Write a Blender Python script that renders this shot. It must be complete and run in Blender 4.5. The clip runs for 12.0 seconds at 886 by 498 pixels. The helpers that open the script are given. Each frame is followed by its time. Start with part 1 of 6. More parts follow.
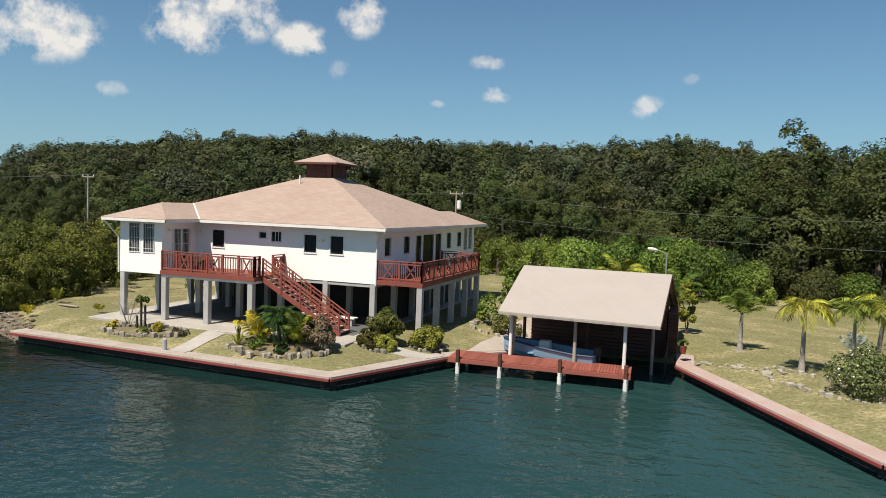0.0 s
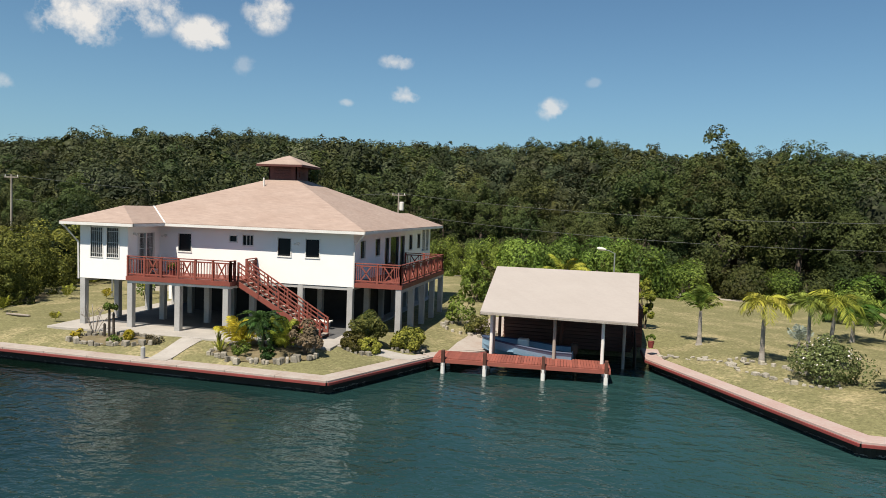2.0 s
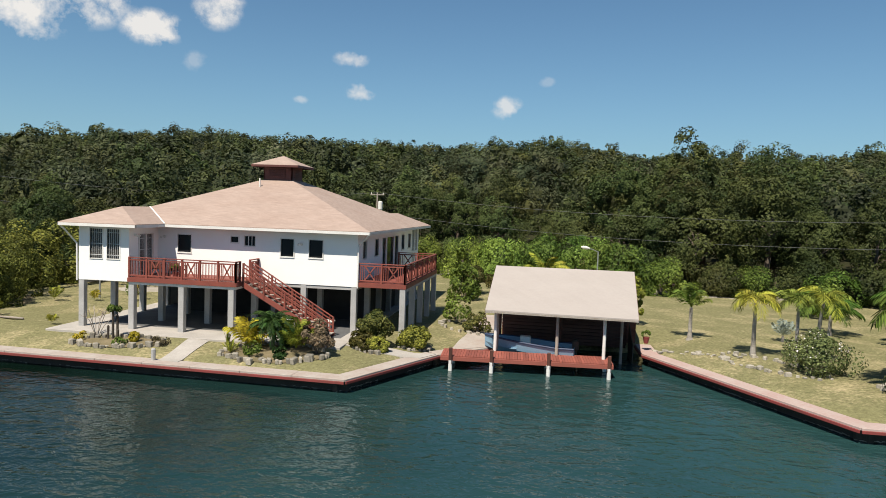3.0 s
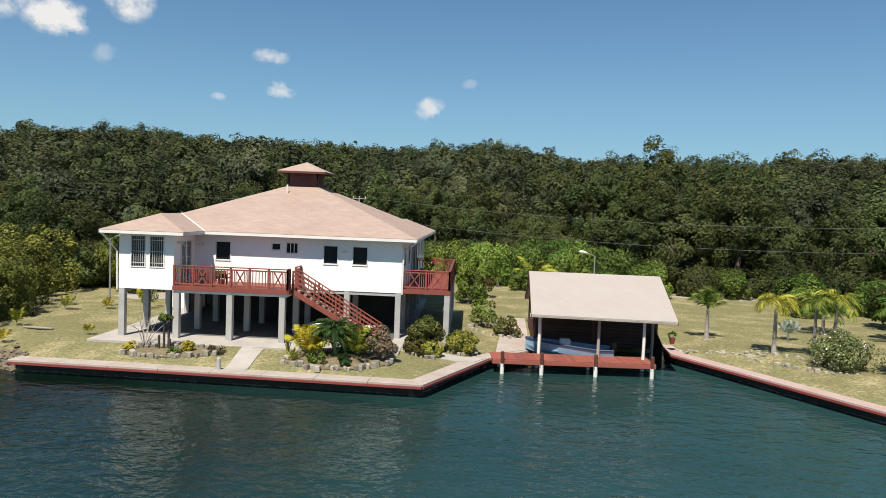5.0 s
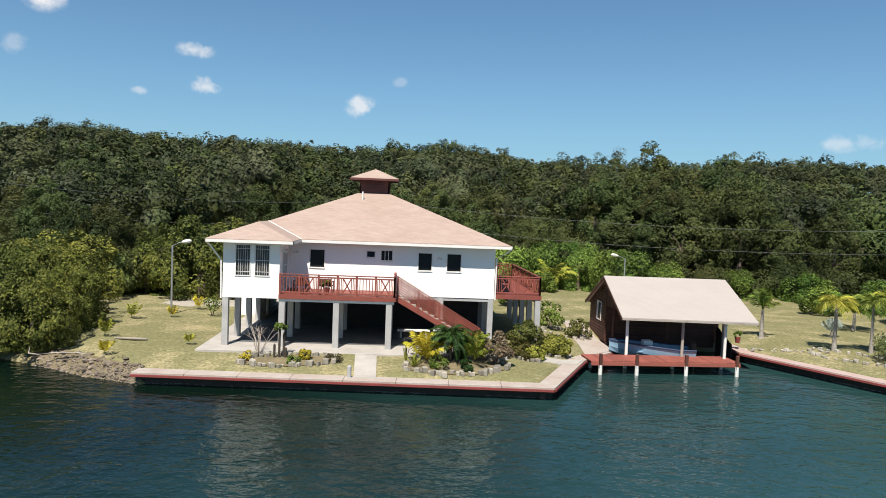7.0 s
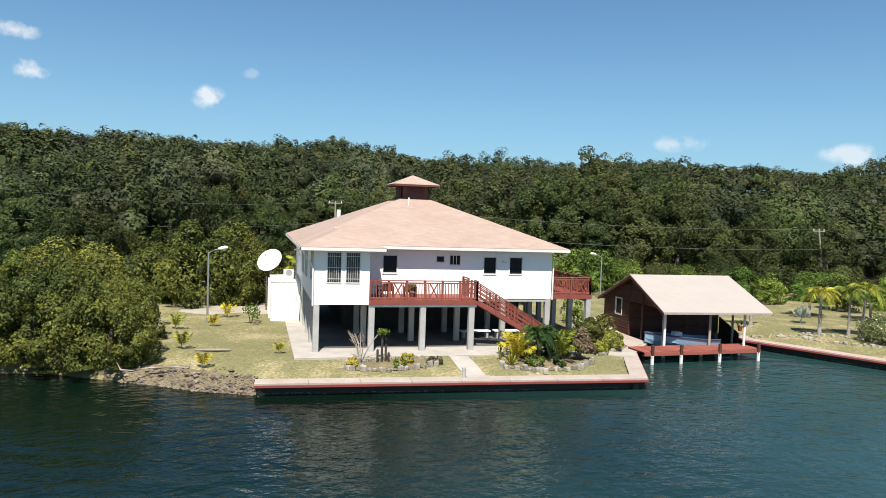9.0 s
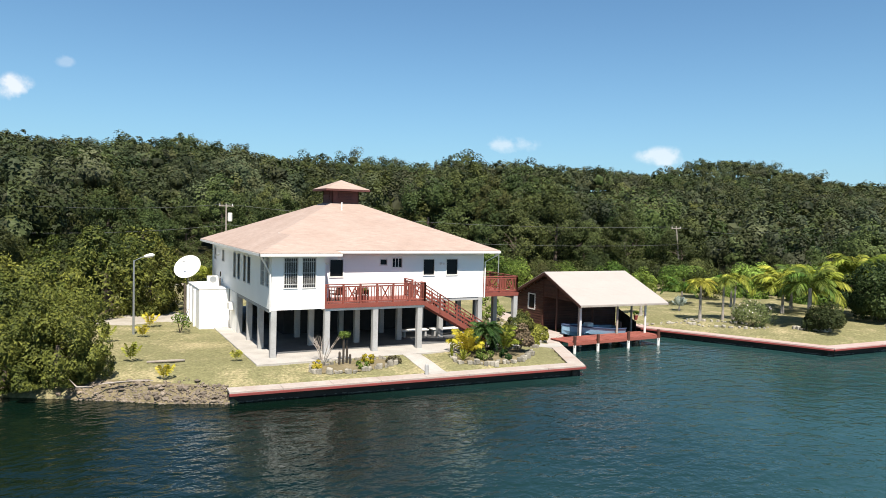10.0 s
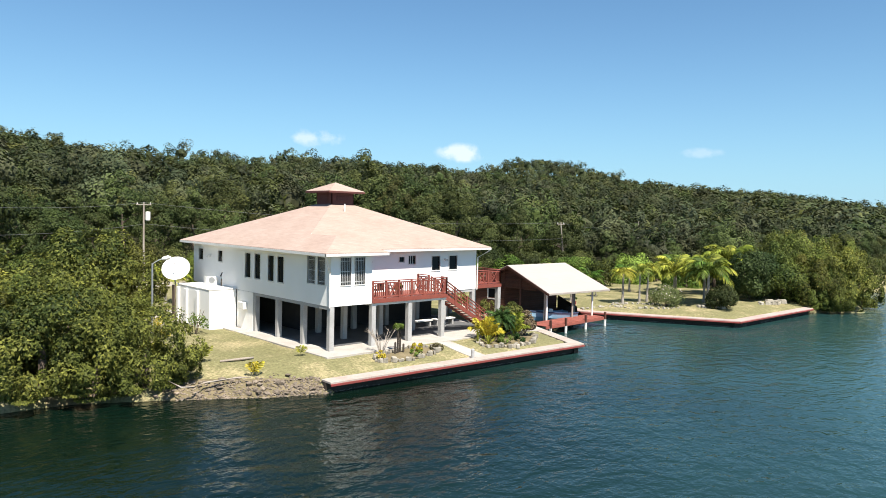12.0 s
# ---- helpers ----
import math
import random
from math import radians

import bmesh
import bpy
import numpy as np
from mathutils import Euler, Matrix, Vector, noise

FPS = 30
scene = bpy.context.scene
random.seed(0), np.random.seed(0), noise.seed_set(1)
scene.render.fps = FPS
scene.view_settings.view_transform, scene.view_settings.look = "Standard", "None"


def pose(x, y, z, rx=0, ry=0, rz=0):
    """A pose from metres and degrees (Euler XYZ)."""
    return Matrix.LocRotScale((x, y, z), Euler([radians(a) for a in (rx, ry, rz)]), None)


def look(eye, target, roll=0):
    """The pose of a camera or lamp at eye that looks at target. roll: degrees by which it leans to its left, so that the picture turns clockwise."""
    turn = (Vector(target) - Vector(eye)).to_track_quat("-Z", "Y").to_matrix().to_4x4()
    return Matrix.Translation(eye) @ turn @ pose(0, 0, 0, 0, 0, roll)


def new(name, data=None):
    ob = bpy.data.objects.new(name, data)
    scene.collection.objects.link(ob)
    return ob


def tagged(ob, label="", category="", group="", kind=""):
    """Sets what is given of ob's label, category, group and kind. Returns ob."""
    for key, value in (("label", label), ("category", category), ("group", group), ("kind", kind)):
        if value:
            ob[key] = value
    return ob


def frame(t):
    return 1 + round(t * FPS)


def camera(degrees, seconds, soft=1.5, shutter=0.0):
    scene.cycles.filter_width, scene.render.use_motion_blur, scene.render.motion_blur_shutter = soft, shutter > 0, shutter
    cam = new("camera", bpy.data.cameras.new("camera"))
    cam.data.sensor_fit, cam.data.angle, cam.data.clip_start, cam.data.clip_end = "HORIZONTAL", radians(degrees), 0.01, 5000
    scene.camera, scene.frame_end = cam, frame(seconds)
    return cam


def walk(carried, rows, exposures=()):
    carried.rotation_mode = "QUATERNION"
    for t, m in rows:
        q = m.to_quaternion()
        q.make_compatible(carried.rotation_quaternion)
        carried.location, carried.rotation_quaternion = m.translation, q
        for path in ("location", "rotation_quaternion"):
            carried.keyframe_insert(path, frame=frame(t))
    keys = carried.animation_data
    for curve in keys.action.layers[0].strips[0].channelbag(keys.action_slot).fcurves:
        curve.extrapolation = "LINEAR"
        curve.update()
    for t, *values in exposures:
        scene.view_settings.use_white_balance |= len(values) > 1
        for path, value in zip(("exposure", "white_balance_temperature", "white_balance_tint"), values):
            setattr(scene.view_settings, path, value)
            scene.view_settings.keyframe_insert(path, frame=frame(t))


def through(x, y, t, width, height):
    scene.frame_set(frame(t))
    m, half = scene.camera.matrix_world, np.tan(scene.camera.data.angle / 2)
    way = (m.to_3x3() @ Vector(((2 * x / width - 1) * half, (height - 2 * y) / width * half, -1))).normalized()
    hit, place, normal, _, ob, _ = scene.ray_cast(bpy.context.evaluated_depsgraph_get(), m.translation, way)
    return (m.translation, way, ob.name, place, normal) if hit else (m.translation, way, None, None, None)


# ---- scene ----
cam = camera(64.1, 12.0, soft=0.8)
PATH = [
    (0, (15.164, -33.007, 7.498), (14.505, -31.123, 7.377), 2.1),
    (0.5, (14.418, -33.266, 7.516), (13.816, -31.363, 7.398), 2.0),
    (1, (13.691, -33.61, 7.523), (13.148, -31.688, 7.407), 1.9),
    (1.5, (12.94, -33.997, 7.522), (12.459, -32.06, 7.406), 1.9),
    (2, (12.056, -34.532, 7.545), (11.639, -32.579, 7.432), 2.0),
    (2.5, (11.017, -35.131, 7.567), (10.662, -33.166, 7.453), 2.0),
    (4.5, (5.329, -36.948, 7.731), (5.201, -34.955, 7.624), 2.1),
    (5, (3.615, -37.329, 7.77), (3.536, -35.334, 7.665), 2.2),
    (5.5, (1.697, -37.633, 7.822), (1.667, -35.636, 7.719), 2.1),
    (6, (-0.425, -37.876, 7.851), (-0.404, -35.879, 7.748), 2.1),
    (6.5, (-2.735, -38.169, 7.917), (-2.665, -36.173, 7.815), 2.2),
    (7, (-5.09, -38.301, 7.946), (-4.975, -36.307, 7.844), 2.2),
    (9, (-16.787, -38.361, 8.126), (-16.276, -36.43, 8.026), 2.0),
    (9.5, (-19.658, -38.253, 8.19), (-18.947, -36.386, 8.095), 1.7),
    (10, (-22.675, -37.989, 8.268), (-21.752, -36.216, 8.178), 1.5),
    (10.5, (-25.775, -37.537, 8.287), (-24.687, -35.861, 8.197), 1.3),
    (11, (-28.95, -36.742, 8.305), (-27.765, -35.134, 8.214), 1.4),
    (11.5, (-32.142, -35.669, 8.327), (-30.864, -34.134, 8.234), 1.5),
    (12, (-35.417, -34.385, 8.374), (-34.051, -32.927, 8.281), 1.3),
]
walk(cam, [(t, look(eye, target, roll)) for t, eye, target, roll in PATH],
     exposures=[(0, 0.46, 6900, 10), (2.5, 0.48, 6800, 10), (5.5, 0.58, 6650, 10), (7.0, 0.66, 6550, 10), (9.5, 0.84, 6550, 10), (12, 1.06, 6550, 10)])

# ---- light ----
SUN_WAY = Vector((-0.18, -0.60, 1.0)).normalized()
sun = new("sun", bpy.data.lights.new("sun", "SUN"))
sun.data.energy, sun.data.angle, sun.data.color = 4.7, radians(0.55), (1.0, 0.95, 0.87)
sun.matrix_world = look(SUN_WAY * 80, (0, 0, 0))
CLOUDS = [  # azimuth, height, half width, half height, strength
    (-49.5, 11.2, 5.2, 2.7, 1.0), (-39.5, 12.4, 3.4, 2.6, 1.0), (-35.5, 13.9, 3.6, 2.4, 1.0), (-31.0, 12.4, 2.6, 1.5, 0.95),
    (-26.4, 14.6, 2.2, 2.1, 0.9), (-44.6, 7.5, 1.5, 0.8, 0.5), (-16.3, 11.4, 1.6, 0.75, 0.65), (-15.5, 8.8, 1.4, 1.0, 0.75),
    (-20.0, 8.1, 0.9, 0.4, 0.4), (-3.7, 8.1, 1.5, 1.1, 0.7), (-28.0, 10.3, 1.2, 0.9, 0.25), (32.2, 5.9, 3.6, 0.9, 0.4),
    (44.5, 5.1, 2.4, 0.9, 0.55), (-0.8, 10.2, 0.9, 0.5, 0.2), (63.0, 5.2, 2.0, 0.5, 0.2), (-62.0, 13.0, 5.0, 2.6, 0.9)]


def make_world():
    w = bpy.data.worlds.new("sky")
    scene.world = w
    w.use_nodes = True
    n, ln = w.node_tree.nodes, w.node_tree.links
    n.clear()

    def math_node(op, a, b=None, clamp=False):
        m = n.new("ShaderNodeMath")
        m.operation, m.use_clamp = op, clamp
        for i, v in enumerate((a, b)):
            if v is None:
                continue
            if isinstance(v, (int, float)):
                m.inputs[i].default_value = v
            else:
                ln.new(v, m.inputs[i])
        return m.outputs[0]
    sky = n.new("ShaderNodeTexSky")
    sky.sky_type, sky.sun_disc = "NISHITA", False
    sky.sun_elevation = math.asin(SUN_WAY.z)
    sky.sun_rotation = math.atan2(SUN_WAY.x, SUN_WAY.y)
    sky.altitude, sky.air_density, sky.dust_density, sky.ozone_density = 0, 1.0, 0.15, 4.5
    co = n.new("ShaderNodeTexCoord")
    noise_fine = n.new("ShaderNodeTexNoise")
    noise_fine.inputs["Scale"].default_value, noise_fine.inputs["Detail"].default_value = 26, 7
    noise_fine.inputs["Roughness"].default_value = 0.62
    ln.new(co.outputs["Generated"], noise_fine.inputs["Vector"])
    sep = n.new("ShaderNodeSeparateXYZ")
    ln.new(co.outputs["Generated"], sep.inputs[0])
    az = math_node("ARCTAN2", sep.outputs[0], sep.outputs[1])
    el = math_node("ARCSINE", sep.outputs[2])
    total = None
    for a, e, wa, we, strength in CLOUDS:
        u = math_node("DIVIDE", math_node("SUBTRACT", az, radians(a)), radians(wa))
        v = math_node("DIVIDE", math_node("SUBTRACT", el, radians(e)), radians(we))
        r2 = math_node("ADD", math_node("MULTIPLY", u, u), math_node("MULTIPLY", v, v))
        f = math_node("SUBTRACT", 1.0, math_node("POWER", r2, 0.5))
        rough = math_node("MULTIPLY", math_node("SUBTRACT", noise_fine.outputs[0], 0.53), 3.4)
        d = math_node("MULTIPLY", math_node("ADD", f, rough), 1.3, True)
        d = math_node("MULTIPLY", d, math_node("MULTIPLY", f, 3.0, True), True)
        d = math_node("MULTIPLY", d, strength)
        total = d if total is None else math_node("MAXIMUM", total, d)
    mix = n.new("ShaderNodeMix")
    mix.data_type = "RGBA"
    ln.new(total, mix.inputs["Factor"])
    tone = n.new("ShaderNodeMix")
    tone.data_type, tone.blend_type = "RGBA", "MULTIPLY"
    tone.inputs["Factor"].default_value, tone.inputs["B"].default_value = 1.0, (0.735, 0.965, 1.045, 1)
    ln.new(sky.outputs[0], tone.inputs["A"])
    haze = n.new("ShaderNodeMix")
    haze.data_type = "RGBA"
    fade = math_node("MULTIPLY", math_node("POWER", 2.718, math_node("MULTIPLY", math_node("ABSOLUTE", el), -1 / radians(7.5))), 0.85)
    ln.new(fade, haze.inputs["Factor"])
    ln.new(tone.outputs["Result"], haze.inputs["A"])
    haze.inputs["B"].default_value = (3.0, 5.4, 7.3, 1)
    ln.new(haze.outputs["Result"], mix.inputs["A"])
    mix.inputs["B"].default_value = (9.3, 9.3, 9.3, 1)
    bg = n.new("ShaderNodeBackground")
    bg.inputs["Strength"].default_value = 0.064
    ln.new(mix.outputs["Result"], bg.inputs["Color"])
    out = n.new("ShaderNodeOutputWorld")
    ln.new(bg.outputs[0], out.inputs["Surface"])


make_world()


# ---- materials ----
def material(name, colour, other=None, rough=0.7, scale=3.0, fine=40.0, amount=0.5, bump=0.15, metal=0.0, spec=0.4,
             stretch=(1, 1, 1), island=0.0, objectwise=0.0, depth=0.02, grain=0.0):
    """Two colours mixed by coarse and fine noise, with relief; sizes are in noise cells per metre."""
    m = bpy.data.materials.new(name)
    m.use_nodes = True
    n, ln = m.node_tree.nodes, m.node_tree.links
    b = n["Principled BSDF"]
    b.inputs["Metallic"].default_value = metal
    b.inputs["Specular IOR Level"].default_value = spec
    other = other or tuple(c * 0.72 for c in colour)
    geo = n.new("ShaderNodeNewGeometry")
    mapping = n.new("ShaderNodeMapping")
    mapping.inputs["Scale"].default_value = stretch
    ln.new(geo.outputs["Position"], mapping.inputs["Vector"])
    coarse, small = n.new("ShaderNodeTexNoise"), n.new("ShaderNodeTexNoise")
    for t, s in ((coarse, scale), (small, fine)):
        t.inputs["Scale"].default_value, t.inputs["Detail"].default_value = s, 5
        ln.new(mapping.outputs[0], t.inputs["Vector"])
    add = n.new("ShaderNodeMath")
    add.operation = "MULTIPLY_ADD"
    add.inputs[1].default_value = 0.6
    ln.new(small.outputs[0], add.inputs[0])
    half = n.new("ShaderNodeMath")
    half.operation, half.inputs[1].default_value = "MULTIPLY", 0.8
    ln.new(coarse.outputs[0], half.inputs[0])
    ln.new(half.outputs[0], add.inputs[2])
    ramp = n.new("ShaderNodeMapRange")
    ramp.inputs["From Min"].default_value, ramp.inputs["From Max"].default_value = 0.42, 0.98
    ramp.inputs["To Max"].default_value = amount * 2
    ln.new(add.outputs[0], ramp.inputs["Value"])
    mix = n.new("ShaderNodeMix")
    mix.data_type, mix.clamp_factor = "RGBA", True
    mix.inputs["A"].default_value, mix.inputs["B"].default_value = (*colour, 1), (*other, 1)
    ln.new(ramp.outputs[0], mix.inputs["Factor"])
    col = mix.outputs["Result"]
    if island or objectwise:
        src = geo.outputs["Random Per Island"]
        if objectwise:
            src = n.new("ShaderNodeObjectInfo").outputs["Random"]
        r = n.new("ShaderNodeMapRange")
        span = island or objectwise
        r.inputs["To Min"].default_value, r.inputs["To Max"].default_value = 1 - span, 1 + span
        ln.new(src, r.inputs["Value"])
        hsv = n.new("ShaderNodeHueSaturation")
        ln.new(r.outputs[0], hsv.inputs["Value"])
        ln.new(col, hsv.inputs["Color"])
        col = hsv.outputs[0]
    if grain:
        speck = n.new("ShaderNodeTexNoise")
        speck.inputs["Scale"].default_value, speck.inputs["Detail"].default_value = 5.5, 8
        speck.inputs["Roughness"].default_value = 0.78
        ln.new(geo.outputs["Position"], speck.inputs["Vector"])
        g = n.new("ShaderNodeMapRange")
        g.inputs["From Min"].default_value, g.inputs["From Max"].default_value = 0.32, 0.68
        g.inputs["To Min"].default_value, g.inputs["To Max"].default_value = 1 - grain, 1 + grain
        ln.new(speck.outputs[0], g.inputs["Value"])
        tone = n.new("ShaderNodeHueSaturation")
        ln.new(g.outputs[0], tone.inputs["Value"])
        ln.new(col, tone.inputs["Color"])
        col = tone.outputs[0]
    ln.new(col, b.inputs["Base Color"])
    rr = n.new("ShaderNodeMapRange")
    rr.inputs["To Min"].default_value, rr.inputs["To Max"].default_value = max(0.02, rough - 0.12), min(1, rough + 0.12)
    ln.new(coarse.outputs[0], rr.inputs["Value"])
    ln.new(rr.outputs[0], b.inputs["Roughness"])
    if bump:
        bp = n.new("ShaderNodeBump")
        bp.inputs["Strength"].default_value, bp.inputs["Distance"].default_value = bump, depth
        ln.new(add.outputs[0], bp.inputs["Height"])
        ln.new(bp.outputs[0], b.inputs["Normal"])
    return m


def leaf_material(name, dark, light, island=0.25, hue=0.025, through=0.2, cell=0.0, mix_up=0.5):
    m = bpy.data.materials.new(name)
    m.use_nodes = True
    n, ln = m.node_tree.nodes, m.node_tree.links
    b = n["Principled BSDF"]
    b.inputs["Roughness"].default_value, b.inputs["Specular IOR Level"].default_value = 0.6, 0.15
    geo, info = n.new("ShaderNodeNewGeometry"), n.new("ShaderNodeObjectInfo")
    patch = n.new("ShaderNodeTexNoise")
    patch.inputs["Scale"].default_value, patch.inputs["Detail"].default_value = 0.16, 4
    ln.new(geo.outputs["Position"], patch.inputs["Vector"])
    f = n.new("ShaderNodeMath")
    f.operation, f.inputs[1].default_value = "MULTIPLY_ADD", 2.6
    g = n.new("ShaderNodeMath")
    g.operation, g.inputs[1].default_value, g.inputs[2].default_value = "MULTIPLY_ADD", mix_up, -0.9 - mix_up / 2
    ln.new(geo.outputs["Random Per Island"], g.inputs[0])
    ln.new(patch.outputs[0], f.inputs[0])
    ln.new(g.outputs[0], f.inputs[2])
    mix = n.new("ShaderNodeMix")
    mix.data_type, mix.clamp_factor = "RGBA", True
    mix.inputs["A"].default_value, mix.inputs["B"].default_value = (*dark, 1), (*light, 1)
    ln.new(f.outputs[0], mix.inputs["Factor"])
    hsv = n.new("ShaderNodeHueSaturation")
    h = n.new("ShaderNodeMapRange")
    h.inputs["To Min"].default_value, h.inputs["To Max"].default_value = 0.5 - hue, 0.5 + hue
    ln.new(info.outputs["Random"], h.inputs["Value"])
    ln.new(h.outputs[0], hsv.inputs["Hue"])
    v = n.new("ShaderNodeMapRange")
    v.inputs["To Min"].default_value, v.inputs["To Max"].default_value = 1 - island, 1 + island
    ln.new(geo.outputs["Random Per Island"], v.inputs["Value"])
    tree = n.new("ShaderNodeMapRange")
    tree.inputs["To Min"].default_value, tree.inputs["To Max"].default_value = 0.72, 1.3
    flip = n.new("ShaderNodeMath")
    flip.operation, flip.inputs[1].default_value = "PINGPONG", 0.27
    ln.new(info.outputs["Random"], flip.inputs[0])
    tree.inputs["From Max"].default_value = 0.27
    ln.new(flip.outputs[0], tree.inputs["Value"])
    vt = n.new("ShaderNodeMath")
    vt.operation = "MULTIPLY"
    ln.new(v.outputs[0], vt.inputs[0])
    ln.new(tree.outputs[0], vt.inputs[1])
    ln.new(vt.outputs[0], hsv.inputs["Value"])
    ln.new(mix.outputs["Result"], hsv.inputs["Color"])
    ln.new(hsv.outputs[0], b.inputs["Base Color"])
    colour = hsv.outputs[0]
    if cell:
        # each crown of the wood has a tone of its own
        crowns = n.new("ShaderNodeTexVoronoi")
        crowns.voronoi_dimensions = "2D"
        crowns.inputs["Scale"].default_value = 1 / cell
        ln.new(geo.outputs["Position"], crowns.inputs["Vector"])
        parts = n.new("ShaderNodeSeparateColor")
        ln.new(crowns.outputs["Color"], parts.inputs[0])
        own = n.new("ShaderNodeHueSaturation")
        for k, (socket, lo, hi) in enumerate((("Hue", 0.465, 0.525), ("Saturation", 0.72, 1.1), ("Value", 0.62, 1.45))):
            span = n.new("ShaderNodeMapRange")
            span.inputs["To Min"].default_value, span.inputs["To Max"].default_value = lo, hi
            ln.new(parts.outputs[k], span.inputs["Value"])
            ln.new(span.outputs[0], own.inputs[socket])
        ln.new(colour, own.inputs["Color"])
        colour = own.outputs[0]
        ln.new(colour, b.inputs["Base Color"])
    tr = n.new("ShaderNodeBsdfTranslucent")
    ln.new(colour, tr.inputs["Color"])
    ms = n.new("ShaderNodeMixShader")
    ms.inputs[0].default_value = through
    ln.new(b.outputs[0], ms.inputs[1])
    ln.new(tr.outputs[0], ms.inputs[2])
    ln.new(ms.outputs[0], n["Material Output"].inputs["Surface"])
    return m


def water_material():
    m = bpy.data.materials.new("sea_water")
    m.use_nodes = True
    n, ln = m.node_tree.nodes, m.node_tree.links
    b = n["Principled BSDF"]
    b.inputs["Roughness"].default_value, b.inputs["IOR"].default_value = 0.09, 1.33
    b.inputs["Specular IOR Level"].default_value = 0.42
    geo = n.new("ShaderNodeNewGeometry")
    big = n.new("ShaderNodeTexNoise")
    big.inputs["Scale"].default_value, big.inputs["Detail"].default_value = 0.06, 3
    ln.new(geo.outputs["Position"], big.inputs["Vector"])
    mix = n.new("ShaderNodeMix")
    mix.data_type = "RGBA"
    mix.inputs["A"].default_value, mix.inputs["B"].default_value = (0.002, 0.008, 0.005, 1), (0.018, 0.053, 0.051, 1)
    # base colour grows lighter and bluer towards the east and the south
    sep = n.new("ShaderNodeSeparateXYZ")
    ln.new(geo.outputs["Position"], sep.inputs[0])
    east_ramp = n.new("ShaderNodeMapRange")
    east_ramp.inputs["From Min"].default_value, east_ramp.inputs["From Max"].default_value = -14, 18
    east_ramp.inputs["To Min"].default_value, east_ramp.inputs["To Max"].default_value = -0.5, 0.5
    ln.new(sep.outputs[0], east_ramp.inputs["Value"])
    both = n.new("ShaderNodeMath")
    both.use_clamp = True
    south_ramp = n.new("ShaderNodeMapRange")
    south_ramp.inputs["From Min"].default_value, south_ramp.inputs["From Max"].default_value = -15, -28
    south_ramp.inputs["To Min"].default_value, south_ramp.inputs["To Max"].default_value = 0.0, 0.6
    ln.new(sep.outputs[1], south_ramp.inputs["Value"])
    # sum of the eastward and southward ramps
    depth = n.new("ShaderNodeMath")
    ln.new(east_ramp.outputs[0], depth.inputs[0])
    ln.new(south_ramp.outputs[0], depth.inputs[1])
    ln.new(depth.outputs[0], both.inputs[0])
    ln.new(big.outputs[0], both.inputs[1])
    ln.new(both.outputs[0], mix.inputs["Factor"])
    ln.new(mix.outputs["Result"], b.inputs["Base Color"])
    last = None
    for scale, sx, sy, dist, strength, turn in ((0.8, 1.0, 1.5, 0.24, 0.42, 25), (2.4, 1.0, 1.25, 0.08, 0.55, -20), (0.25, 1, 1.4, 0.5, 0.14, 10)):
        mp = n.new("ShaderNodeMapping")
        mp.inputs["Scale"].default_value, mp.inputs["Rotation"].default_value = (sx, sy, 1), (0, 0, radians(turn))
        ln.new(geo.outputs["Position"], mp.inputs["Vector"])
        t = n.new("ShaderNodeTexNoise")
        t.inputs["Scale"].default_value, t.inputs["Detail"].default_value, t.inputs["Distortion"].default_value = scale, 3, 0.4
        ln.new(mp.outputs[0], t.inputs["Vector"])
        bp = n.new("ShaderNodeBump")
        bp.inputs["Strength"].default_value, bp.inputs["Distance"].default_value = strength, dist
        ln.new(t.outputs[0], bp.inputs["Height"])
        if last:
            ln.new(last, bp.inputs["Normal"])
        last = bp.outputs[0]
    ln.new(last, b.inputs["Normal"])
    return m


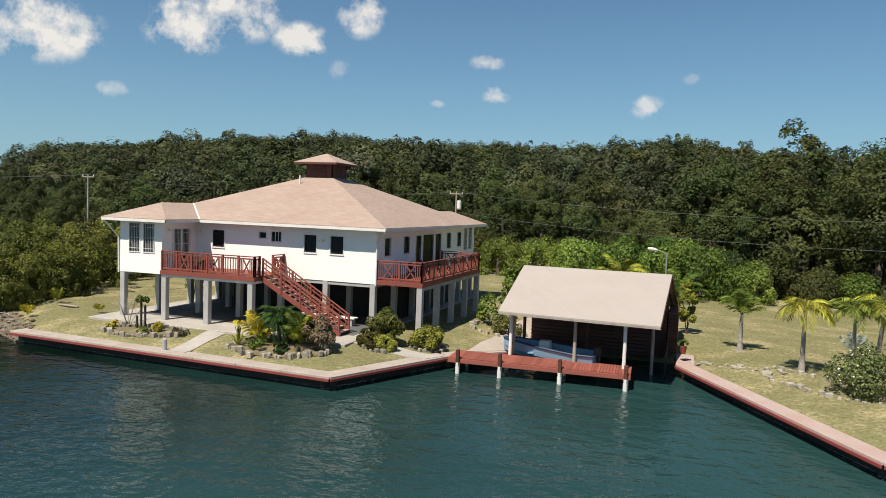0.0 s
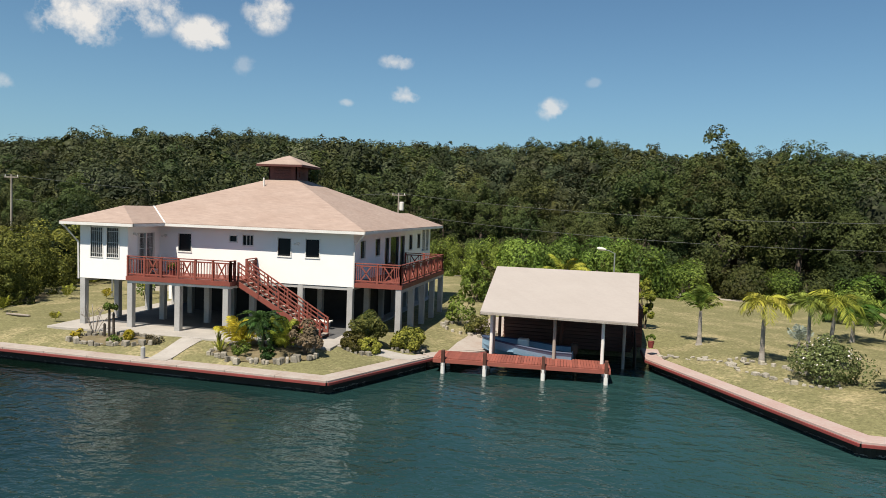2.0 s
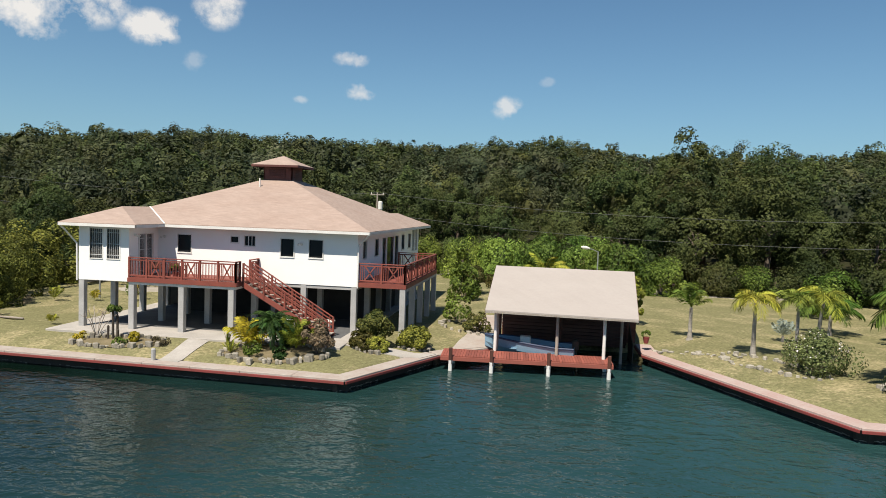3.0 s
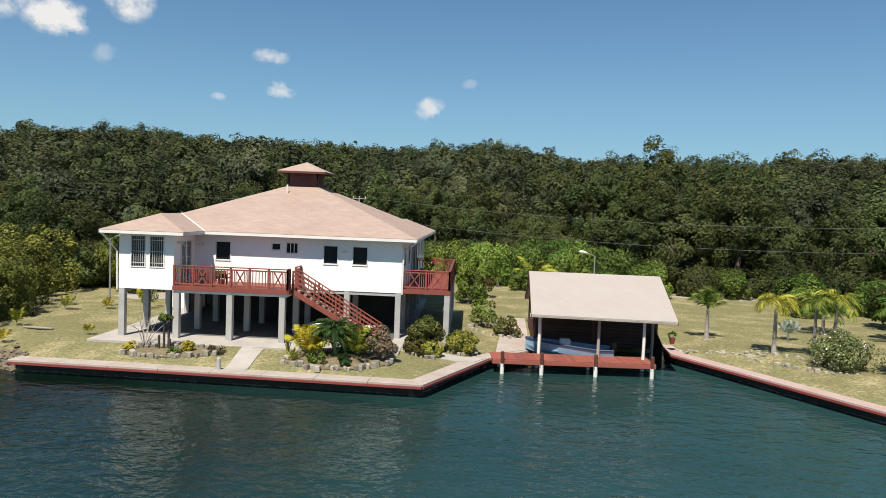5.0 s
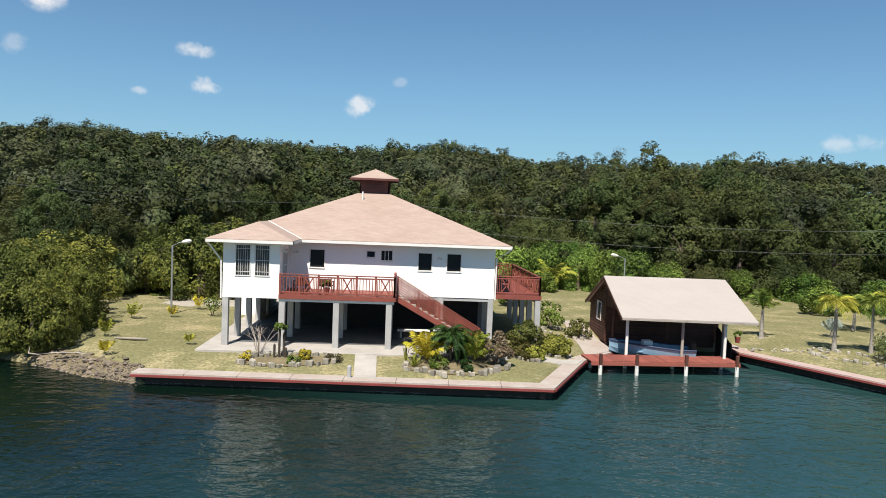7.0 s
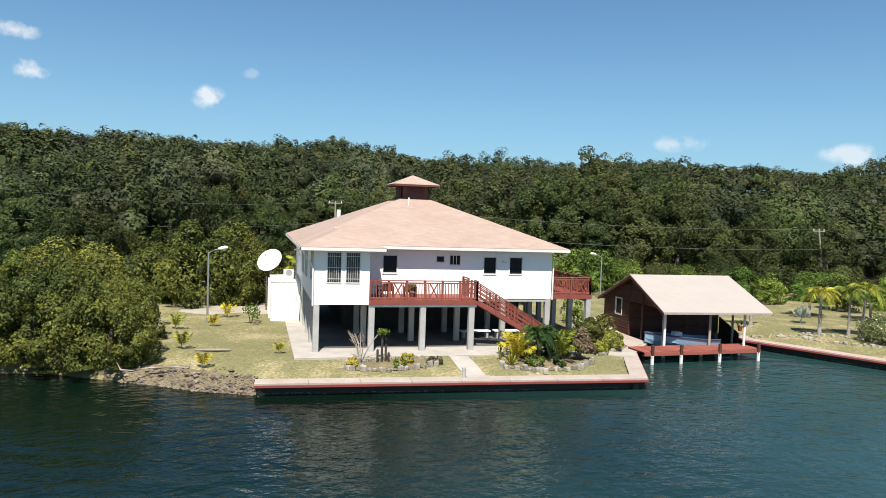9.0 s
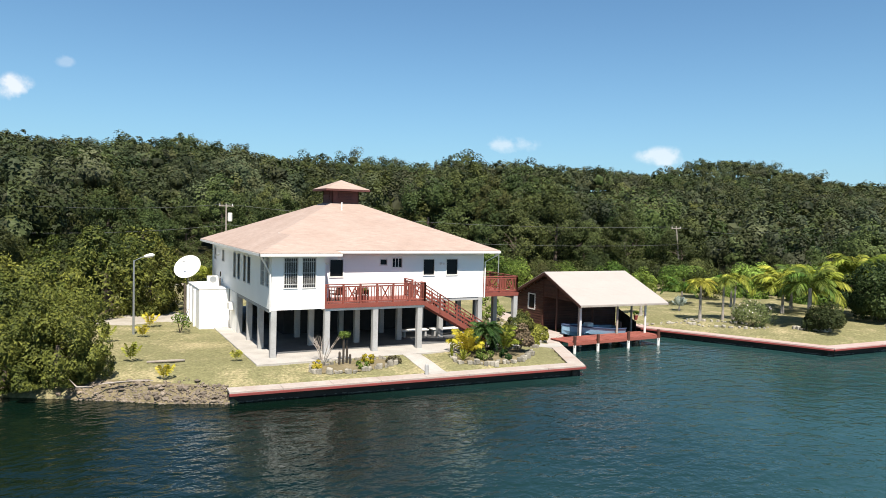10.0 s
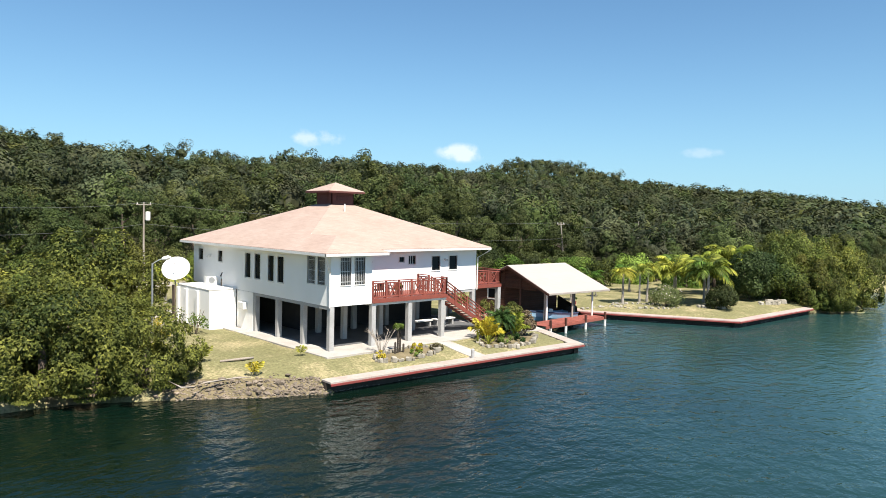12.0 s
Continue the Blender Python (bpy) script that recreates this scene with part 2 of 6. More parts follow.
def roof_material(name, a, c, course, vary=(0.9, 1.07)):
    """Weathered shingles: courses by height, mottled colour."""
    m = material(name, a, c, rough=0.85, scale=0.5, fine=7.0, amount=0.55, bump=0.1, spec=0.2, stretch=(1, 1, 3))
    n, ln = m.node_tree.nodes, m.node_tree.links
    b = n["Principled BSDF"]
    src = b.inputs["Base Color"].links[0].from_socket
    geo = n.new("ShaderNodeNewGeometry")
    sep = n.new("ShaderNodeSeparateXYZ")
    ln.new(geo.outputs["Position"], sep.inputs[0])
    saw = n.new("ShaderNodeMath")
    saw.operation, saw.inputs[1].default_value = "MULTIPLY", 1 / course
    ln.new(sep.outputs[2], saw.inputs[0])
    fr = n.new("ShaderNodeMath")
    fr.operation = "FRACT"
    ln.new(saw.outputs[0], fr.inputs[0])
    fl = n.new("ShaderNodeMath")
    fl.operation = "FLOOR"
    ln.new(saw.outputs[0], fl.inputs[0])
    comb = n.new("ShaderNodeCombineXYZ")
    sumxy = n.new("ShaderNodeMath")
    ln.new(sep.outputs[0], sumxy.inputs[0])
    ln.new(sep.outputs[1], sumxy.inputs[1])
    ln.new(sumxy.outputs[0], comb.inputs[0])
    ln.new(fl.outputs[0], comb.inputs[1])
    nz = n.new("ShaderNodeTexNoise")
    nz.inputs["Scale"].default_value, nz.inputs["Detail"].default_value = 1.7, 2
    ln.new(comb.outputs[0], nz.inputs["Vector"])
    val = n.new("ShaderNodeMapRange")
    val.inputs["From Min"].default_value, val.inputs["From Max"].default_value = 0.3, 0.7
    val.inputs["To Min"].default_value, val.inputs["To Max"].default_value = vary
    ln.new(nz.outputs[0], val.inputs["Value"])
    hsv = n.new("ShaderNodeHueSaturation")
    ln.new(val.outputs[0], hsv.inputs["Value"])
    ln.new(src, hsv.inputs["Color"])
    ln.new(hsv.outputs[0], b.inputs["Base Color"])
    bp = n.new("ShaderNodeBump")
    bp.inputs["Strength"].default_value, bp.inputs["Distance"].default_value, bp.invert = 0.5, 0.012, True
    ln.new(fr.outputs[0], bp.inputs["Height"])
    ln.new(bp.outputs[0], b.inputs["Normal"])
    return m


WHITE = material("white_stucco", (0.89, 0.875, 0.835), (0.82, 0.795, 0.74), rough=0.85, scale=0.8, fine=30, amount=0.35, bump=0.12, spec=0.2)
TRIM = material("white_trim_paint", (0.80, 0.78, 0.73), (0.60, 0.57, 0.51), rough=0.6, scale=1.5, fine=18, amount=0.4, bump=0.05)
CONCRETE = material("grey_concrete", (0.450, 0.441, 0.423), (0.297, 0.288, 0.270), rough=0.9, scale=1.2, fine=22, amount=0.5, bump=0.2, spec=0.2)
PAVING = material("pale_concrete_paving", (0.458, 0.422, 0.378), (0.317, 0.290, 0.255), rough=0.9, scale=1.0, fine=16, amount=0.55, bump=0.2, spec=0.2)
CAP = material("worn_quay_concrete", (0.430, 0.392, 0.345), (0.335, 0.255, 0.212), rough=0.9, scale=0.9, fine=9, amount=0.5, bump=0.25, spec=0.2)
PINKCAP = material("worn_red_painted_concrete", (0.44, 0.37, 0.33), (0.36, 0.19, 0.16), rough=0.9, scale=0.7, fine=8, amount=0.35, bump=0.25, spec=0.2)
RED = material("red_deck_paint", (0.262, 0.068, 0.045), (0.178, 0.050, 0.036), rough=0.6, scale=2, fine=25, amount=0.5, bump=0.15, objectwise=0.18, stretch=(1, 1, 1))
DOCKRED = material("sunworn_red_boards", (0.310, 0.088, 0.060), (0.225, 0.070, 0.050), rough=0.75, scale=1.5, fine=14, amount=0.5, bump=0.2, objectwise=0.2)
FASCIARED = material("red_quay_paint", (0.281, 0.047, 0.043), (0.170, 0.043, 0.034), rough=0.75, scale=0.9, fine=12, amount=0.6, bump=0.2)
TIMBER = material("dark_wet_timber", (0.035, 0.028, 0.022), (0.07, 0.055, 0.04), rough=0.8, scale=2, fine=20, amount=0.5, bump=0.4)
BROWN = material("brown_log_siding", (0.108, 0.041, 0.025), (0.063, 0.025, 0.018), rough=0.65, scale=1.5, fine=18, amount=0.5, bump=0.2, objectwise=0.2)
POSTWOOD = material("weathered_post_wood", (0.42, 0.38, 0.33), (0.22, 0.17, 0.13), rough=0.85, scale=2, fine=22, amount=0.5, bump=0.3, stretch=(1, 1, .3))
CUPOLA = material("dark_red_cupola_wood", (0.13, 0.045, 0.035), (0.08, 0.03, 0.025), rough=0.6, scale=2, fine=20, amount=0.5, bump=0.15)
GLASS = material("dark_window_glass", (0.012, 0.013, 0.014), (0.02, 0.021, 0.022), rough=0.12, scale=0.6, fine=2, amount=0.4, bump=0.0, spec=0.15)
CURTAINED = material("glass_over_brown_curtain", (0.085, 0.078, 0.070), (0.045, 0.043, 0.040), rough=0.15, scale=2.5, fine=9, amount=0.5, bump=0.0, spec=0.35, stretch=(2, 2, .3))
IRON = material("white_iron_bars", (0.72, 0.72, 0.70), (0.5, 0.48, 0.45), rough=0.5, scale=3, fine=30, amount=0.4, bump=0.05)
# near-black colour standing in for the deep shade around the store
STORE_SHADE = material("store_shade_tone", (0.040, 0.037, 0.035), (0.028, 0.026, 0.025), rough=0.9, bump=0.1)
STEEL = material("galvanised_steel", (0.45, 0.46, 0.46), (0.33, 0.34, 0.34), rough=0.45, metal=0.7, scale=3, fine=30, amount=0.4, bump=0.05)
BARK = material("grey_brown_bark", (0.16, 0.12, 0.09), (0.08, 0.06, 0.045), rough=0.95, scale=3, fine=20, amount=0.6, bump=0.5, stretch=(1, 1, .3))
STONE = material("grey_bed_stone", (0.40, 0.36, 0.29), (0.19, 0.17, 0.135), rough=0.95, scale=3, fine=20, amount=0.6, bump=0.5, objectwise=0.3)
RUBBLE = material("brown_shore_rubble", (0.25, 0.20, 0.15), (0.12, 0.095, 0.07), rough=0.95, scale=3, fine=20, amount=0.6, bump=0.5, island=0.4)
ROOF = roof_material("pink_tan_shingles", (0.400, 0.305, 0.252), (0.340, 0.248, 0.200), 0.055)
BHROOF = roof_material("pale_grey_roll_roofing", (0.385, 0.342, 0.308), (0.352, 0.310, 0.278), 0.4, (0.98, 1.02))
BOATBLUE = material("faded_blue_boat_paint", (0.24, 0.37, 0.47), (0.17, 0.28, 0.37), rough=0.5, scale=1.5, fine=12, amount=0.5, bump=0.1)
WATER = water_material()
LEAF_FOREST = leaf_material("forest_leaf", (0.027, 0.040, 0.012), (0.110, 0.126, 0.037), island=0.18, hue=0.035, mix_up=0.35)
LEAF_FAR = leaf_material("far_forest_leaf", (0.027, 0.040, 0.013), (0.104, 0.119, 0.038), island=0.08, hue=0.0, cell=6.5, mix_up=0.15)
LEAF_MANGROVE = leaf_material("mangrove_leaf", (0.028, 0.045, 0.010), (0.172, 0.182, 0.034), hue=0.025)
LEAF_BRIGHT = leaf_material("bright_shrub_leaf", (0.055, 0.098, 0.016), (0.235, 0.300, 0.055), hue=0.02)
LEAF_PALM = leaf_material("palm_frond_leaf", (0.054, 0.099, 0.013), (0.189, 0.234, 0.045), hue=0.02)
LEAF_YELLOW = leaf_material("yellow_palm_leaf", (0.30, 0.26, 0.02), (0.55, 0.45, 0.05), hue=0.01)
LEAF_RED = leaf_material("red_tinged_croton_leaf", (0.026, 0.054, 0.013), (0.135, 0.112, 0.030), hue=0.03)
LEAF_DRY = leaf_material("dry_brown_shrub_leaf", (0.095, 0.080, 0.040), (0.290, 0.220, 0.135), hue=0.02)


# ---- building helpers ----
OFF = {}


def thing(name, at, label, category, group="", kind=""):
    """An Empty at the thing's base, to which part() adds meshes given in world places."""
    ob = new(name)
    ob.empty_display_size = 0.3
    ob.location = at
    OFF[ob] = Vector(at)
    return tagged(ob, label, category, group, kind)


def part(name, bm, mat, parent, label=""):
    if len(bm.faces):
        bmesh.ops.recalc_face_normals(bm, faces=bm.faces)
    bmesh.ops.translate(bm, verts=bm.verts, vec=-OFF[parent])
    me = bpy.data.meshes.new(name)
    bm.to_mesh(me)
    bm.free()
    me.materials.append(mat)
    ob = new(name, me)
    ob.parent = parent
    OFF[ob] = OFF[parent]
    if label:
        ob["label"] = label
    return ob


def solo(name, bm, mat, label="", category="", group="", kind="", smooth=False):
    if len(bm.faces):
        bmesh.ops.recalc_face_normals(bm, faces=bm.faces)
    me = bpy.data.meshes.new(name)
    bm.to_mesh(me)
    bm.free()
    me.materials.append(mat)
    if smooth:
        me.shade_smooth()
    ob = new(name, me)
    OFF[ob] = Vector((0, 0, 0))
    return tagged(ob, label, category, group, kind)


def box(bm, x0, x1, y0, y1, z0, z1, bevel=0.0):
    r = bmesh.ops.create_cube(bm, size=1)
    bmesh.ops.scale(bm, verts=r["verts"], vec=(x1 - x0, y1 - y0, z1 - z0))
    bmesh.ops.translate(bm, verts=r["verts"], vec=((x0 + x1) / 2, (y0 + y1) / 2, (z0 + z1) / 2))
    if bevel:
        es = list({e for v in r["verts"] for e in v.link_edges})
        bmesh.ops.bevel(bm, geom=es, offset=bevel, segments=1, affect="EDGES")
    return bm


def beam(bm, p, q, w, h, bevel=0.0):
    """A squared timber from p to q, w wide and h deep."""
    p, q = Vector(p), Vector(q)
    d = q - p
    r = bmesh.ops.create_cube(bm, size=1)
    bmesh.ops.scale(bm, verts=r["verts"], vec=(w, h, d.length))
    if bevel:
        es = list({e for v in r["verts"] for e in v.link_edges})
        g = bmesh.ops.bevel(bm, geom=es, offset=bevel, segments=1, affect="EDGES")
        vs = list({v for f in g["faces"] for v in f.verts} | {v for v in r["verts"] if v.is_valid})
    else:
        vs = r["verts"]
    z = d.normalized()
    x = Vector((0, 0, 1)).cross(z)
    x = x.normalized() if x.length > 1e-4 else Vector((1, 0, 0))
    y = z.cross(x)
    m = Matrix((x, y, z)).transposed().to_4x4()
    bmesh.ops.transform(bm, matrix=Matrix.Translation((p + q) / 2) @ m, verts=vs)
    return bm


def tube(bm, pts, radii, sides=8):
    """A round limb along points."""
    rings = []
    pts = [Vector(p) for p in pts]
    for i, p in enumerate(pts):
        d = (pts[min(i + 1, len(pts) - 1)] - pts[max(i - 1, 0)]).normalized()
        x = d.orthogonal().normalized()
        y = d.cross(x)
        rings.append([bm.verts.new(p + radii[i] * (math.cos(a) * x + math.sin(a) * y)) for a in (2 * math.pi * k / sides for k in range(sides))])
    for a, b in zip(rings, rings[1:]):
        # keep neighbouring rings from twisting
        k0 = min(range(sides), key=lambda k: (b[k].co - a[0].co).length)
        b[:] = b[k0:] + b[:k0]
        for k in range(sides):
            try:
                bm.faces.new((a[k], a[(k + 1) % sides], b[(k + 1) % sides], b[k]))
            except ValueError:
                pass
    for r in (rings[0], rings[-1]):
        bm.faces.new(r)
    return bm


def mesh_from(name, verts, faces_n, mat):
    """A mesh of separate leaves from an (n, corners, 3) array."""
    me = bpy.data.meshes.new(name)
    verts = np.asarray(verts, dtype=np.float32)
    k = verts.shape[1]
    v = verts.reshape(-1, 3)
    nf = len(v) // k
    me.vertices.add(len(v))
    me.vertices.foreach_set("co", v.ravel())
    me.loops.add(nf * k)
    me.loops.foreach_set("vertex_index", np.arange(nf * k, dtype=np.int32))
    me.polygons.add(nf)
    me.polygons.foreach_set("loop_start", np.arange(0, nf * k, k, dtype=np.int32))
    me.update(calc_edges=True)
    me.materials.append(mat)
    return me


def leaf_tris(rng, pos, nrm, size, aspect=0.6, stray=0.36):
    """Simple three-cornered leaves at pos facing about nrm."""
    n = len(pos)
    nrm = nrm + rng.normal(0, stray, (n, 3))
    nrm /= np.linalg.norm(nrm, axis=1, keepdims=True) + 1e-9
    u = np.cross(nrm, rng.normal(0, 1, (n, 3)))
    u /= np.linalg.norm(u, axis=1, keepdims=True) + 1e-9
    w = np.cross(nrm, u)
    s = (size * rng.uniform(0.6, 1.35, n))[:, None]
    return np.stack([pos - u * s * 0.7 - w * s * aspect, pos + u * s * 1.3, pos - u * s * 0.7 + w * s * aspect], axis=1)


def leaf_quads(rng, pos, nrm, size, aspect=0.55):
    """Leaf-shaped quads at pos facing about nrm."""
    n = len(pos)
    nrm = nrm + rng.normal(0, 0.45, (n, 3))
    nrm /= np.linalg.norm(nrm, axis=1, keepdims=True) + 1e-9
    a = rng.normal(0, 1, (n, 3))
    u = np.cross(nrm, a)
    u /= np.linalg.norm(u, axis=1, keepdims=True) + 1e-9
    w = np.cross(nrm, u)
    s = (size * rng.uniform(0.6, 1.35, n))[:, None]
    fold = nrm * s * 0.18
    return np.stack([pos - u * s, pos - w * s * aspect + fold, pos + u * s, pos + w * s * aspect + fold], axis=1)


def crown_cloud(rng, rx, rz, lumps, per, lump=0.3, low=-0.35, reach=(0.55, 0.92)):
    """Points and outward directions on the leaf clumps of a crown centred on the origin."""
    P, N = [], []
    for i in range(lumps):
        d = rng.normal(0, 1, 3)
        d /= np.linalg.norm(d)
        while d[2] < low:
            d = rng.normal(0, 1, 3)
            d /= np.linalg.norm(d)
        c = d * np.array([rx, rx, rz]) * rng.uniform(*reach)
        lr = rx * lump * rng.uniform(0.6, 1.35)
        q = rng.normal(0, 1, (per, 3))
        q /= np.linalg.norm(q, axis=1, keepdims=True)
        inward = q @ d
        q = np.where(inward[:, None] < -0.25, q - 2 * inward[:, None] * d, q)
        P.append(c + q * lr * (0.55 + 0.5 * rng.uniform(0, 1, (per, 1)) ** 0.5))
        N.append(q * 0.75 + d * 0.2 + np.array([0, 0, 0.3]))
    return np.concatenate(P), np.concatenate(N)


def inner_leaves(rng, rx, rz):
    """The dense leaves deep inside a crown, as a ragged closed shell."""
    bm = bmesh.new()
    bmesh.ops.create_icosphere(bm, subdivisions=2, radius=1.0)
    for v in bm.verts:
        v.co *= rng.uniform(0.75, 1.1)
    out = np.array([[tuple(v.co) for v in f.verts] for f in bm.faces])
    bm.free()
    return out * np.array([rx, rx, rz]) * 0.4


# ---- ground and water ----
SEA = -0.13
SHORE = [(-600, 60), (-120, 40), (-60, 16), (-42, 3), (-34, -0.6), (-30, -1.2), (-26.5, -1.5), (-22.5, -3.6), (-19.3, -5.6), (-16.9, -6.6), (-16.65, -6.9),
         (1.7, -7.9), (4.68, -1.75), (7.05, 1.0), (7.05, 4.3), (14.75, 4.3), (14.85, 1.7), (20.8, -9.4), (35.6, -9.7),
         (38, -10.0), (42, -12.5), (46, -11), (52, -5), (60, -4), (72, -9), (120, -8), (600, -40)]
SHORE_NP = np.array(SHORE, float)


def shore_distance(x, y):
    """Signed distance to the shore: positive on land (north of the line)."""
    p = np.stack([x, y], -1)[..., None, :]
    a, b = SHORE_NP[:-1], SHORE_NP[1:]
    ab = b - a
    t = np.clip(((p - a) * ab).sum(-1) / (ab ** 2).sum(-1), 0, 1)
    d = np.sqrt((((a + t[..., None] * ab) - p) ** 2).sum(-1)).min(-1)
    # inside test: crossings of a ray to the south
    xs, ys = x[..., None], y[..., None]
    cond = (a[:, 0] > xs) != (b[:, 0] > xs)
    with np.errstate(divide="ignore", invalid="ignore"):
        yc = a[:, 1] + (xs - a[:, 0]) / (b[:, 0] - a[:, 0]) * ab[:, 1]
    inside = ((cond & (yc < ys)).sum(-1) % 2) == 1
    return np.where(inside, d, -d)


def hill(x, y):
    """Height of the wooded hill behind the lawn."""
    ramp = np.clip(y - 42 - 10 * np.sin(x * 0.021), 0, 175) * 0.122
    side = 1 - 0.17 / (1 + np.exp((x + 215) / 10.0))
    bump = 10 * np.exp(-(((x - 272) / 34) ** 2 + ((y - 215) / 50) ** 2))
    up = np.clip((y - 60) / 80, 0, 1)
    roll = up * (1.1 * np.sin(x * 0.05 + 1) + 0.9 * np.sin(x * 0.023 + y * 0.03) + 0.8 * np.sin(x * 0.11 + 0.4) - 1.6 * np.exp(-((x - 45) / 45) ** 2))
    return ramp * side + bump + roll


def land_height(x, y):
    x, y = np.asarray(x, float), np.asarray(y, float)
    d = shore_distance(x, y)
    rise = 0.45 + 0.42 * np.clip((d - 0.8) / 2.6, 0, 1)
    lump = 0.03 * np.sin(x * 0.9) * np.sin(y * 0.7 + 1) + 0.02 * np.sin(x * 2.3 + y * 1.7)
    land = rise + lump * np.clip(d - 1, 0, 1) + hill(x, y)
    return np.where(d > 0.7, land, np.clip(0.42 + (d - 0.7) * np.where((x > -16.5) & (x < 37), 2.4, 0.9), -1.6, 0.45))


def make_ground():
    def axis(lo, hi, a, b, step):
        mid = list(np.arange(a, b, step))
        out, s, v = [], step, b
        while v < hi:
            out.append(v)
            s *= 1.16
            v += s
        out.append(hi)
        left, s, v = [], step, a
        while v > lo:
            s *= 1.16
            v -= s
            left.append(max(v, lo))
        return np.array(sorted(set(left)) + mid + out)
    xs, ys = axis(-2500, 2500, -32, 40, 0.5), axis(-60, 2500, -14, 32, 0.5)
    X, Y = np.meshgrid(xs, ys)
    Z = land_height(X.ravel(), Y.ravel()).reshape(X.shape)
    nx, ny = len(xs), len(ys)
    v = np.stack([X, Y, Z], -1).reshape(-1, 3)
    i = np.arange(nx * ny).reshape(ny, nx)
    f = np.stack([i[:-1, :-1], i[:-1, 1:], i[1:, 1:], i[1:, :-1]], -1).reshape(-1, 4)
    me = bpy.data.meshes.new("ground")
    me.from_pydata(v.tolist(), [], f.tolist())
    me.shade_smooth()
    ob = new("ground", me)
    m = material("dry_lawn", (0.380, 0.312, 0.175), (0.180, 0.168, 0.080), rough=0.95, scale=0.55, fine=7, amount=0.95, bump=1.0, spec=0.1, depth=0.09, grain=0.42)
    me.materials.append(m)
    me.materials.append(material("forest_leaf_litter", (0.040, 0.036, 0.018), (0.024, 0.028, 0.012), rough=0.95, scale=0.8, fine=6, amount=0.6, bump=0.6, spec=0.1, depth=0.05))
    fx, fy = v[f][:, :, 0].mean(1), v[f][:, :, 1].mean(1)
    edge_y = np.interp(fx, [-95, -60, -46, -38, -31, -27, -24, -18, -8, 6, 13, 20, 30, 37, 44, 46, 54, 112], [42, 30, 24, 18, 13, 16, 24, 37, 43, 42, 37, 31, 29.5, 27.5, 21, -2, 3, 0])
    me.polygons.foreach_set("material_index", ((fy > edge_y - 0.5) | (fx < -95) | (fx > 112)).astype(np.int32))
    return tagged(ob, "dry yellow-green mown lawn running back to a wooded hill", "ground", kind="structure")


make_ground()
bm = bmesh.new()
bmesh.ops.create_grid(bm, x_segments=4, y_segments=4, size=2500)
bmesh.ops.translate(bm, verts=bm.verts, vec=(0, 0, SEA))
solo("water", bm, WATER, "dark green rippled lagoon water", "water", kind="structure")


# ---- quay walls ----
def quay(name, pts, label, cap=0.85, cap_mat=None):
    q = thing(name, (*pts[0], 0), label, "quay", kind="structure")
    for number, (a, b) in enumerate(zip(pts, pts[1:])):
        a, b = Vector((*a, 0)), Vector((*b, 0))
        level = 0.43 - 0.005 * number
        d = (b - a).normalized()
        inward = Vector((-d.y, d.x, 0))
        length = (b - a).length
        count = max(1, round(length / 2.4))
        for k in range(count):
            s0, s1 = a + d * (length * k / count + 0.006), a + d * (length * (k + 1) / count - 0.006)
            bm = bmesh.new()
            beam(bm, s0 + inward * (cap / 2 - 0.04) + Vector((0, 0, level)), s1 + inward * (cap / 2 - 0.04) + Vector((0, 0, level)), cap, 0.10, 0.012)
            part("cap_slab", bm, cap_mat or CAP, q)
        bm = bmesh.new()
        beam(bm, a - inward * 0.07 + Vector((0, 0, 0.335)), b - inward * 0.07 + Vector((0, 0, 0.335)), 0.06, 0.11, 0.008)
        part("fascia_board", bm, FASCIARED, q, "faded red painted edge board")
        bm = bmesh.new()
        beam(bm, a + inward * 0.525 + Vector((0, 0, -0.55)), b + inward * 0.525 + Vector((0, 0, -0.55)), 0.25, 1.86)
        part("sheet_wall", bm, TIMBER, q, "dark wet timber wall below the cap")
        bm = bmesh.new()
        r = random.Random(number + len(pts))
        for k in range(int(length / 0.09)):
            if math.sin(k * 0.11) + r.uniform(-1, 1) < 0.1:
                continue
            p = a + d * (k * 0.09) + inward * 0.397 + Vector((0, 0, SEA + r.uniform(0.0, 0.05)))
            w, h = d * r.uniform(0.03, 0.08), Vector((0, 0, r.uniform(0.015, 0.05)))
            o = inward * -0.012
            bm.faces.new([bm.verts.new(v) for v in (p - w, p + w, p + w + h + o, p - w + h + o)])
        part("barnacle_band", bm, STONE, q, "broken pale barnacle line at the water")
    return q


quay("quay_west", [(-16.75, -6.95), (1.78, -7.95), (4.72, -1.75), (7.1, 1.0), (7.1, 4.4)], "low concrete quay with a faded red edge board")
quay("quay_east", [(14.8, 4.4), (14.85, 1.7), (20.85, -9.45), (35.8, -9.75)], "low concrete quay with a worn red painted cap", cap_mat=PINKCAP)

# ---- house ----
FLOOR, TOP, EAVE = 3.35, 6.12, 6.24
WX0, WX1, WY0, WY1 = -13.94, 0.0, 0.0, 14.5
BX1, BY0 = -11.16, -2.71          # the front wing
NX0, NY1 = -2.78, 17.2            # the rear wing
house = thing("house", (-7, 7.2, 0.9), "white stucco house on concrete columns with a pink-tan hip roof", "house")
SIDE = {
    "S": lambda p: (lambda u, d, z: Vector((u, p - d, z))),
    "N": lambda p: (lambda u, d, z: Vector((u, p + d, z))),
    "W": lambda p: (lambda u, d, z: Vector((p - d, u, z))),
    "E": lambda p: (lambda u, d, z: Vector((p + d, u, z))),
}


